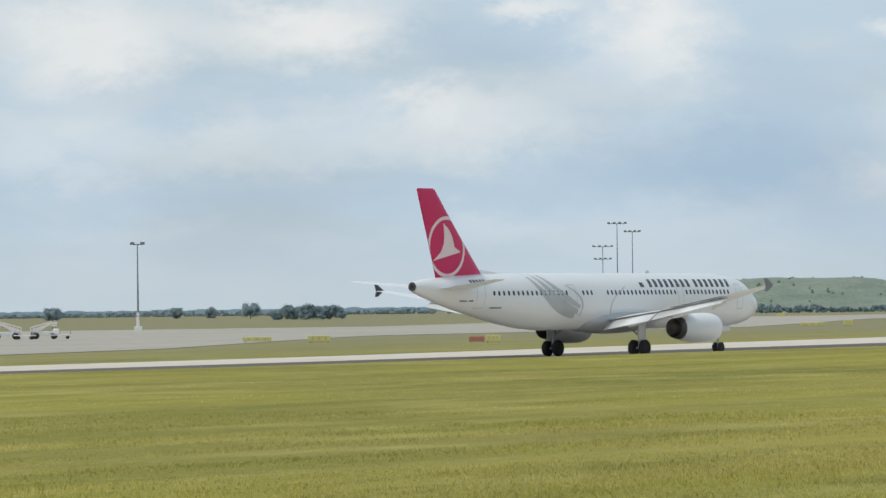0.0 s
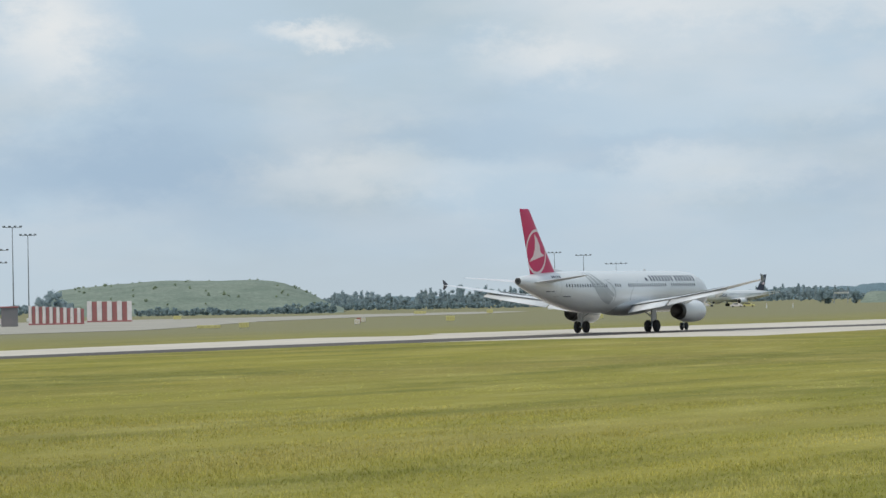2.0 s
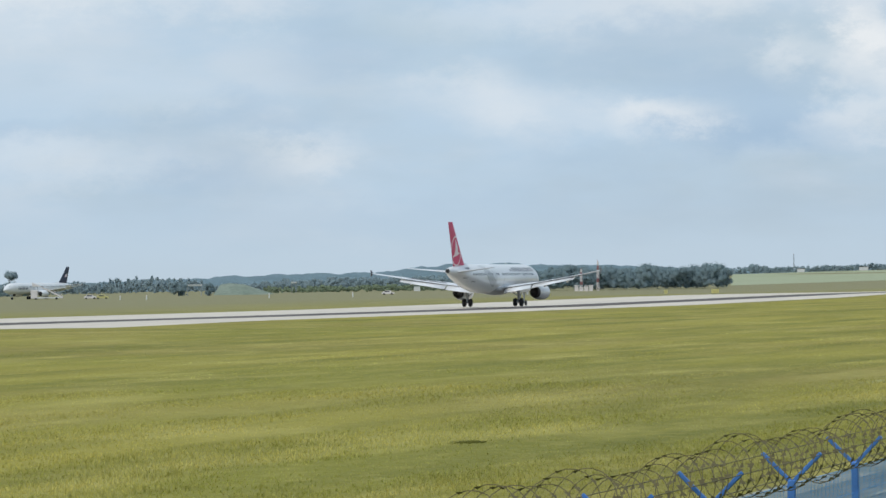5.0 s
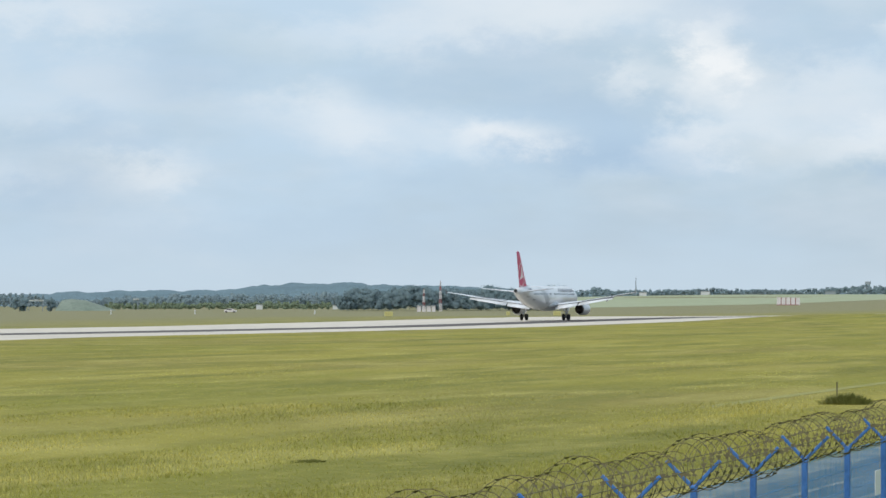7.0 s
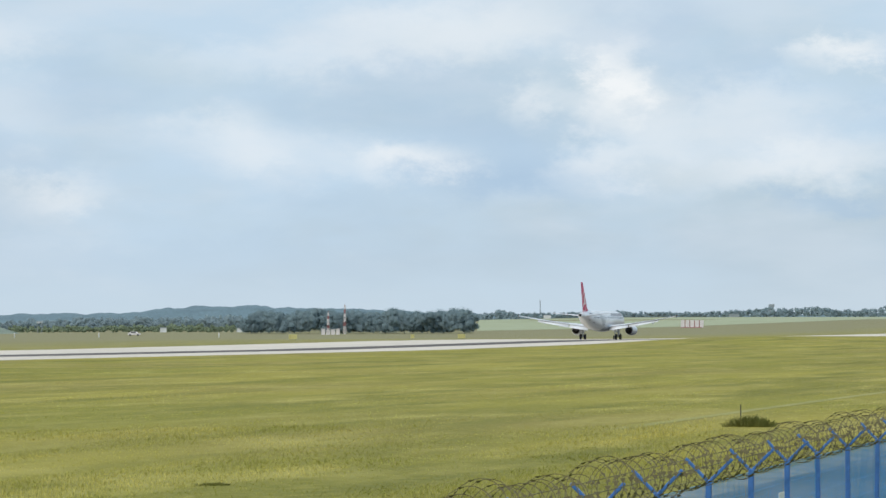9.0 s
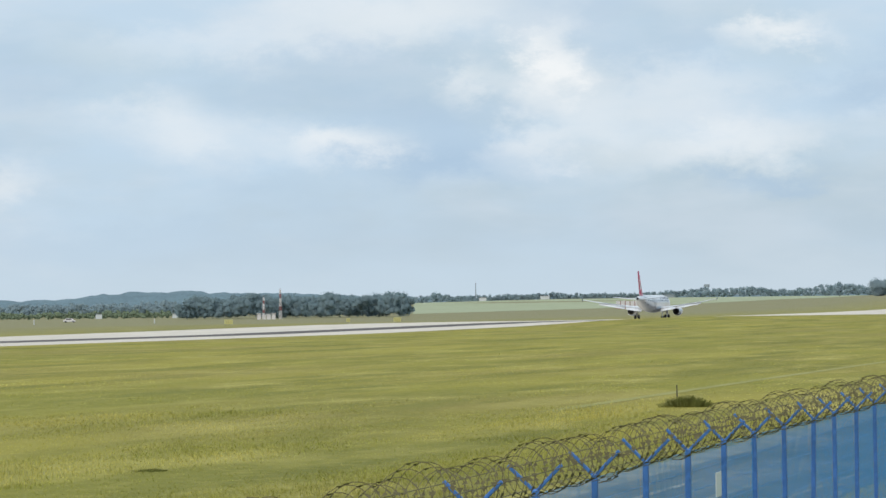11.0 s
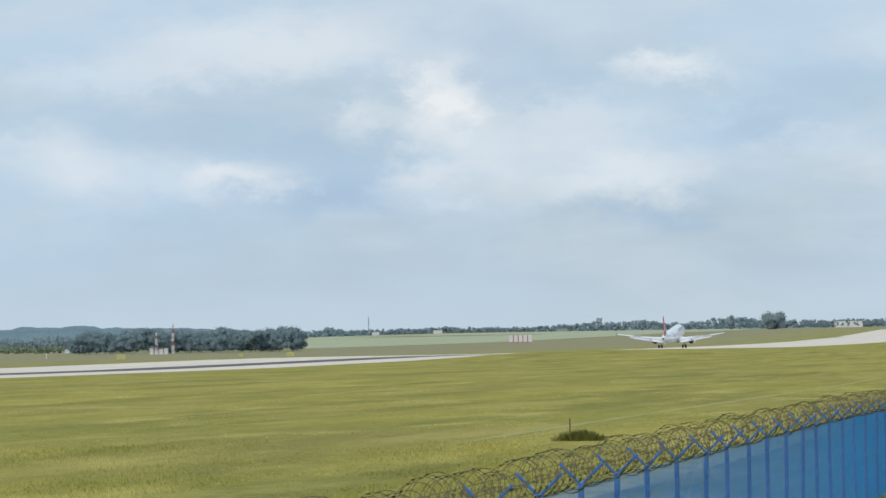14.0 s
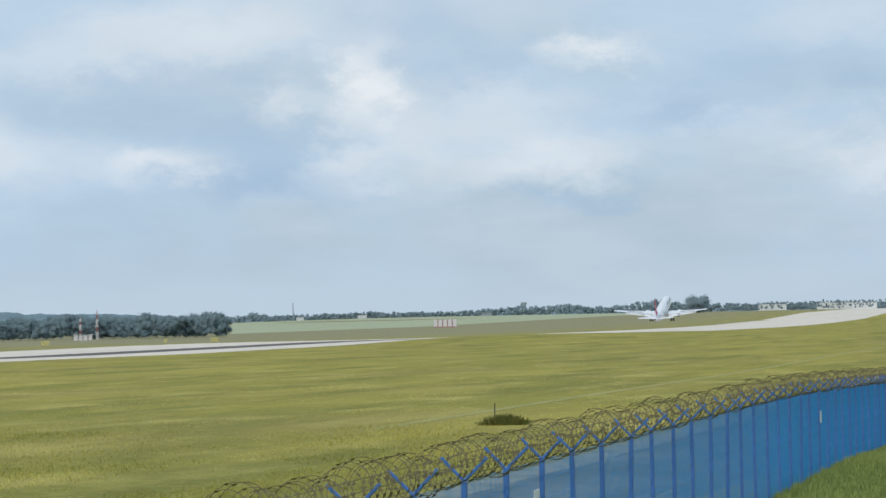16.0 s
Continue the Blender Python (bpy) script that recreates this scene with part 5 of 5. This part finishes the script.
for b, d, w, h, mat, lab in (
        (36.49, 400, 2.3, 0.62, SIGN_YELLOW, "yellow airfield sign standing in the grass"), (37.39, 412, 3.0, 0.45, SIGN_YELLOW, "long low yellow airfield sign in the grass"),
        (33.97, 382, 1.4, 0.62, SIGN_YELLOW, "yellow airfield sign beside a red one"), (34.21, 382, 1.5, 0.5, SIGN_RED, "red airfield sign beside a yellow one"),
        (28.85, 600, 1.5, 0.75, SIGN_YELLOW, "yellow airfield sign beside the taxiway"), (29.36, 600, 3.6, 0.45, SIGN_YELLOW, "long low yellow airfield sign by the taxiway"), (29.81, 900, 1.8, 0.8, SIGN_YELLOW, "small yellow airfield sign by the apron"),
        (27.21, 640, 0.9, 0.7, RW_WHITE, "small white marker board in the grass"), (25.86, 673, 1.5, 0.8, SIGN_YELLOW, "pale yellow airfield sign beside the runway"), (27.12, 692, 0.7, 0.7, RW_WHITE, "small white marker board in the grass"), (27.19, 692, 0.7, 0.7, SIGN_RED, "small red marker board in the grass"),
        (26.3, 1250, 3.8, 0.8, SIGN_YELLOW, "long yellow airfield sign by the taxiway"), (25.29, 1200, 1.9, 1.0, SIGN_YELLOW, "yellow airfield sign by the taxiway"),
        (23.70, 662, 1.2, 0.75, SIGN_YELLOW, "yellow airfield sign beside dark red ones"), (23.84, 662, 1.0, 0.75, SIGN_RED, "dark red airfield sign beside a yellow one"), (23.94, 662, 0.8, 0.75, SIGN_RED, "dark red airfield sign beside a yellow one"),
        (12.69, 880, 1.7, 0.95, SIGN_YELLOW, "yellow airfield sign beside the runway"), (15.13, 808, 1.7, 0.95, SIGN_YELLOW, "yellow airfield sign beside the runway"), (13.4, 960, 0.9, 0.9, SIGN_YELLOW, "small orange-yellow board beside the runway")):
    airfield_sign(b, d, w, h, mat, lab)


def marker_post(bearing, distance, h):
    p = spot(bearing, distance)
    t = thing("marker_post", "small whitish marker post in the grass", "post", Matrix.Translation((p.x, p.y, ground_z(p.x, p.y))), "marker posts")
    bm = bmesh.new()
    rod(bm, (0, 0, -0.2), (0, 0, h), 0.2, 0.15, 8)
    part("post", bm, WHITE_WALL, t)
    bm = bmesh.new()
    rod(bm, (0, 0, h), (0, 0, h + 0.3), 0.22, 0.1, 8)
    part("cap", bm, RW_WHITE, t)


for b in (21.29, 20.91, 19.14, 17.93, 16.2):
    marker_post(b, 1250, 1.2)


def road_wheel(parent, x, y, r):
    bm = bmesh.new()
    rod(bm, (x, y - 0.13, r), (x, y + 0.13, r), r, n=14)
    part("wheel", bm, TYRE, parent)


def passenger_stairs(label, bearing, distance, length, height, turn):
    """A stair truck: chassis, cab, sloping flight with rails."""
    p = spot(bearing, distance)
    t = thing("passenger_stairs", label, "stair truck", Matrix.Translation((p.x, p.y, ground_z(p.x, p.y) + 0.06)) @ pose(0, 0, 0, 0, 0, turn), "passenger stairs")
    bm = bmesh.new()
    box(bm, -length / 2, length / 2, -1.0, 1.0, 0.45, 0.95, 0.05)
    part("chassis", bm, WHITE_WALL, t)
    bm = bmesh.new()
    box(bm, -length / 2 - 0.2, -length / 2 + length * 0.2, -1.1, 1.1, 0.5, min(3.4, height * 0.6), 0.12)
    cab = part("cab", bm, RW_WHITE, t, "white cab")
    bm = bmesh.new()
    box(bm, -length / 2 - 0.23, -length / 2 - 0.18, -0.9, 0.9, height * 0.3, height * 0.5)
    part("windscreen", bm, GLASS, cab)
    bm = bmesh.new()
    n = 12
    for k in range(n):
        f = k / n
        x = length / 2 - length * 0.72 * f
        box(bm, x - length * 0.065, x, -0.9, 0.9, 0.5 + height * 0.72 * f, 0.62 + height * 0.72 * f)
    part("flight_of_steps", bm, GREY_WALL, t, "grey flight of steps")
    for y in (-1.0, 0.94):
        bm = bmesh.new()
        vs = []
        for yy in (y, y + 0.06):
            vs += [bm.verts.new(q) for q in ((length / 2, yy, 0.35), (-length * 0.25, yy, 0.3 + height * 0.72), (-length * 0.47, yy, 0.3 + height * 0.72), (-length * 0.47, yy, height), (-length * 0.25, yy, 0.55 + height * 0.72), (length / 2, yy, 1.1))]
        bm.faces.new(vs[:6])
        bm.faces.new(vs[6:][::-1])
        for i in range(6):
            j = (i + 1) % 6
            bm.faces.new((vs[i], vs[6 + i], vs[6 + j], vs[j]))
        part("side_rail", bm, RW_WHITE, t, "white side panel")
        bm = bmesh.new()
        rod(bm, (length / 2, y, 1.45), (-length * 0.25, y, height), 0.06, n=6)
        for k in range(7):
            f = k / 6
            rod(bm, (length / 2 - length * 0.75 * f, y, 0.5 + height * 0.72 * f), (length / 2 - length * 0.75 * f, y, 1.45 + (height - 1.45) * f), 0.04, n=6)
        part("handrail", bm, RW_WHITE, t, "white handrail")
    bm = bmesh.new()
    box(bm, -length * 0.47, -length * 0.25, -1.0, 1.0, height * 0.74, height * 0.76 + 0.1, 0.03)
    part("platform", bm, WHITE_WALL, t)
    bm = bmesh.new()
    for x in (-length * 0.3, -length * 0.42):
        for y in (-0.7, 0.7):
            rod(bm, (x, y, 0.9), (x, y, height * 0.74), 0.08, n=6)
    part("support_strut", bm, STEEL, t)
    for x in (-length * 0.36, length * 0.3):
        for y in (-0.95, 0.95):
            road_wheel(t, x, y, 0.42)


passenger_stairs("white passenger stair truck parked on the apron", 22.34, 1400, 11.0, 6.2, 22.3 + 270)
passenger_stairs("white passenger stairs parked on the apron", 40.98, 492, 3.4, 2.15, 130 + 180)
passenger_stairs("white passenger stairs parked on the apron", 40.45, 494, 3.4, 2.15, 130)


def car(name, label, bearing, distance, turn, mat, long=4.4, high=1.5):
    p = spot(bearing, distance)
    t = thing(name, label, "vehicle", Matrix.Translation((p.x, p.y, ground_z(p.x, p.y) + 0.05)) @ pose(0, 0, 0, 0, 0, turn))
    secs = []
    for y in (-0.88, -0.8, 0.8, 0.88):
        k = 0.97 if abs(y) > 0.85 else 1.0
        secs.append([(x * long, y, z * high * k) for x, z in ((-0.5, 0.22), (-0.5, 0.58), (-0.3, 0.64), (-0.16, 1.0), (0.25, 1.0), (0.42, 0.62), (0.5, 0.58), (0.5, 0.22))])
    part("body", loft(secs), mat, t)
    bm = bmesh.new()
    box(bm, -0.14 * long, 0.27 * long, -0.9, 0.9, 0.66 * high, 0.92 * high, 0.02)
    part("window", bm, GLASS, t, "dark side windows")
    for x in (-0.32 * long, 0.32 * long):
        for y in (-0.82, 0.82):
            road_wheel(t, x, y, 0.31)


car("parked_van", "white van parked before the striped barrier", 32.50, 770, 122 + 180, RW_WHITE, 5.2, 2.1)
car("parked_car", "small pale car on the far service road", 17.42, 1420, 100, RW_WHITE)
car("service_car", "small yellow service car on the apron", 21.55, 1390, 110, SIGN_YELLOW)
car("service_car", "small white service car on the apron", 21.72, 1390, 110, RW_WHITE)


def trolley(bearing, distance, turn):
    p = spot(bearing, distance)
    t = thing("baggage_trolley", "low pale baggage trolley on the apron", "trolley", Matrix.Translation((p.x, p.y, ground_z(p.x, p.y) + 0.06)) @ pose(0, 0, 0, 0, 0, turn), "baggage trolleys")
    bm = bmesh.new()
    box(bm, -1.3, 1.3, -0.7, 0.7, 0.42, 0.55, 0.03)
    part("deck", bm, WHITE_WALL, t)
    bm = bmesh.new()
    for x in (-1.25, 1.25):
        rod(bm, (x, -0.65, 0.5), (x, -0.65, 1.0), 0.03, n=6)
        rod(bm, (x, 0.65, 0.5), (x, 0.65, 1.0), 0.03, n=6)
        rod(bm, (x, -0.65, 1.0), (x, 0.65, 1.0), 0.03, n=6)
    part("end_rail", bm, STEEL, t)
    for x in (-0.9, 0.9):
        for y in (-0.6, 0.6):
            road_wheel(t, x, y, 0.2)


trolley(40.73, 490, 120)
trolley(40.22, 492, 128)


# ---- near grass ----
def low_bush(label, x, y, long, high, mat, seed, count):
    """A mound of long grass blades, highest in the middle, on a few woody stems."""
    rng = np.random.default_rng(seed)
    t = thing("low_bush", label, "bush", Matrix.Translation((x, y, ground_z(x, y))), "low bushes in the meadow")
    v = []
    for k in range(count):
        u, w = rng.normal(0, 0.24), rng.normal(0, 0.24)
        if u * u + w * w > 0.25:
            continue
        h = high * max(0.15, 1 - 2.6 * (u * u + w * w)) * rng.uniform(0.55, 1.0)
        px, py = w * 0.9, u * long
        a = rng.uniform(0, math.pi)
        sx, sy = 0.012 * math.cos(a), 0.012 * math.sin(a)
        lx, ly = px + rng.normal(0, 0.06) + w * 0.15, py + rng.normal(0, 0.06) + u * 0.2
        v += [(px - sx, py - sy, -0.03), (px + sx, py + sy, -0.03), ((px + lx) / 2 + sx, (py + ly) / 2 + sy, h * 0.6), (lx, ly, h)]
    f = [(4 * i, 4 * i + 1, 4 * i + 2, 4 * i + 3) for i in range(len(v) // 4)]
    me = mesh_from("foliage", v, f, mat, True)
    me.normals_split_custom_set_from_vertices([(0.0, 0.0, 1.0)] * len(me.vertices))
    part("foliage", me, mat, t)
    bm = bmesh.new()
    for k in range(5):
        rod(bm, (0, (k - 2) * long * 0.12, -0.1), (0.05, (k - 2) * long * 0.18, high * 0.5), 0.015, 0.006, 5)
    part("stem", bm, BARK, t)


low_bush("low dark green bush in the meadow beside a stake", 128.7, 19.3, 1.8, 0.46, BUSH, 61, 1000)
low_bush("low green tuft in the meadow", 79.2, 23.2, 0.8, 0.07, BUSH, 62, 260)


def stake():
    t = thing("wooden_stake", "thin dark wooden stake standing in the meadow", "stake", Matrix.Translation((129.5, 19.72, ground_z(129.5, 19.72))))
    bm = bmesh.new()
    rod(bm, (0, 0, -0.2), (0.02, 0, 0.72), 0.022, 0.018, 8)
    part("stake_shaft", bm, BARK, t)


stake()


def grass_tufts(name, label, count, seed, pick, high, wide, blades):
    """Upright tufts of a few bent blades each, scattered over a stretch of meadow."""
    rng = np.random.default_rng(seed)
    x, y = pick(rng, count)
    patch = np.array([noise.noise((a * 0.035, b * 0.22, 0.0)) + 0.5 * noise.noise((a * 0.2, b * 0.5, 7.0)) for a, b in zip(x, y)])
    keep = patch + rng.uniform(-0.5, 0.5, len(x)) > -0.35
    x, y, patch = x[keep], y[keep], patch[keep]
    z = np.array([ground_z(a, b) for a, b in zip(x, y)])
    n = len(x)
    mown = np.clip((y - 85) / 25, 0, 1)
    h = high * (1 - 0.8 * mown) * (0.75 + 0.9 * np.clip(patch, -0.4, 0.8)) * rng.uniform(0.5, 1.25, n)
    V = []
    for k in range(blades):
        a = rng.uniform(0, 2 * math.pi, n)
        o = np.stack([np.cos(a), np.sin(a)], 1) * wide * rng.uniform(0.2, 1.0, (n, 1))
        lean = rng.normal(0, 0.28, (n, 2)) * h[:, None]
        b = rng.uniform(0, 2 * math.pi, n)
        s = np.stack([np.cos(b), np.sin(b)], 1) * (wide * 0.35)
        base = np.stack([x, y], 1) + o
        hh = h * rng.uniform(0.6, 1.0, n)
        V.append(np.stack([np.column_stack([base - s, z - 0.03]), np.column_stack([base + s, z - 0.03]), np.column_stack([base + lean, z + hh])], 1))
    V = np.concatenate(V).reshape(-1, 3)
    me = bpy.data.meshes.new(name)
    me.from_pydata(V.tolist(), [], np.arange(len(V)).reshape(-1, 3).tolist())
    me.materials.append(BLADES)
    me.update()
    me.polygons.foreach_set("use_smooth", [True] * len(me.polygons))
    me.normals_split_custom_set_from_vertices(np.tile((0.0, 0.0, 1.0), (len(V), 1)).tolist())    # blades share the light of the meadow
    return tagged(new(name, me), label, "grass", kind="stuff")


def wedge(d0, d1, b0, b1, y0=13.5, y1=124.5):
    def pick(rng, count):
        d = d0 * (d1 / d0) ** rng.uniform(0, 1, count)
        b = np.radians(rng.uniform(b0, b1, count))
        x, y = d * np.cos(b), d * np.sin(b)
        ok = (y > y0) & (y < y1)
        return x[ok], y[ok]
    return pick


grass_tufts("grass_tufts", "tall meadow grass with pale seed heads", 130000, 71, wedge(55, 130, 4, 44), 0.105, 0.020, 4)
grass_tufts("grass_tufts", "meadow grass in the middle distance", 60000, 72, wedge(115, 330, 2, 44, 13.5, 121), 0.06, 0.035, 3)


def bank_pick(rng, count):
    return rng.uniform(52, 125, count), rng.uniform(2.0, 5.2, count)


grass_tufts("grass_tufts", "green grass on the bank before the fence", 12000, 74, bank_pick, 0.13, 0.04, 4)


def flying_insect():
    """A small dark fly; it points along +x."""
    t = thing("flying_insect", "tiny dark fly passing close by in the air", "insect")
    bm = bmesh.new()
    bmesh.ops.create_uvsphere(bm, u_segments=10, v_segments=7, radius=1.0, matrix=Matrix.Translation((-0.0006, 0, 0)) @ Matrix.Diagonal((0.0026, 0.0009, 0.0008, 1)))
    part("body", bm, DARK, t)
    bm = bmesh.new()
    bmesh.ops.create_uvsphere(bm, u_segments=8, v_segments=6, radius=0.0006, matrix=Matrix.Translation((0.0022, 0, 0.0001)))
    part("head", bm, DARK, t)
    for s in (-1, 1):
        bm = bmesh.new()
        bmesh.ops.create_uvsphere(bm, u_segments=8, v_segments=5, radius=1.0, matrix=Matrix.Translation((-0.0008, s * 0.0017, 0.0007)) @ Matrix.Rotation(radians(s * 25), 4, "X") @ Matrix.Diagonal((0.0019, 0.0012, 0.00008, 1)))
        part("wing", bm, MAST_GREY, t, "thin dark grey wing")
    return t


fly = flying_insect()


def motions():
    swing = {0.0: -1.2, 0.5: -1.0, 1.0: -0.85, 1.5: -0.7, 2.0: -0.55, 2.5: -0.45, 3.0: -0.35, 3.5: -0.25, 4.0: -0.15, 4.5: -0.05}
    run = [(0.0, 244.2), (0.5, 271.8), (1.0, 299.7), (1.5, 328.9), (2.0, 358.4), (2.5, 389.2), (3.0, 420.3), (3.5, 451.4), (4.0, 482.4), (4.5, 513.8), (5.0, 545.7), (7.5, 716.2), (8.0, 751.9),
           (8.5, 787.7), (11.0, 981.4), (11.5, 1021.3), (12.0, 1062.0), (12.5, 1104.5), (13.0, 1148.0), (13.5, 1192.6), (14.0, 1237.9), (14.5, 1284.3), (15.0, 1331.5), (15.5, 1380.0), (16.0, 1428.5)]
    pitch = {12.5: 0.5, 13.0: 2.2, 13.5: 3.8, 14.0: 5.4, 14.5: 7.0, 15.0: 8.6, 15.5: 10.2, 16.0: 11.4}
    lift = {0.0: 0.06, 0.5: 0.06, 1.0: 0.04, 1.5: 0.06, 2.0: 0.02, 2.5: 0.02, 3.0: 0.03, 3.5: 0.03, 4.0: 0.03, 4.5: 0.11, 5.0: 0.14, 7.5: 0.06, 8.0: 0.05, 8.5: 0.03, 11.0: 0.10, 11.5: 0.18, 12.0: 0.25, 12.5: 0.3, 13.0: 0.35, 13.5: 0.4, 14.0: 0.5, 14.5: 0.55, 15.0: 0.8, 15.5: 1.7, 16.0: 3.4}
    walk(jet, [(t, pose(s, RUNWAY_Y, runway_z(s) + lift.get(t, 0.0), 0, -pitch.get(t, 0.0), swing.get(t, 0.0))) for t, s in run])
    # the far one rolls along the apron
    rows = []
    for t in (0.0, 4.0, 8.0, 12.0, 16.0):
        d = 11.9 * (t - 3.5)
        b = spot(22.1, 1480)
        rows.append((t, pose(b.x - 0.981 * d, b.y + 0.186 * d, ground_z(b.x, b.y) + 0.1, 0, 0, 169.3)))
    walk(far_jet, rows)
    # the fly crosses close by, straight and fast
    a = radians(34.22)
    rows = []
    for t in (0.0, 0.5, 0.9, 1.0, 1.1, 1.5, 2.0, 4.0, 8.0, 12.0, 16.0):
        d = 4.3 * (t - 1.0)
        rows.append((t, pose(2.0 * math.cos(a) + d * math.sin(a), 2.0 * math.sin(a) - d * math.cos(a), 3.36, 0, 0, 34.22 - 90)))
    walk(fly, rows)


motions()
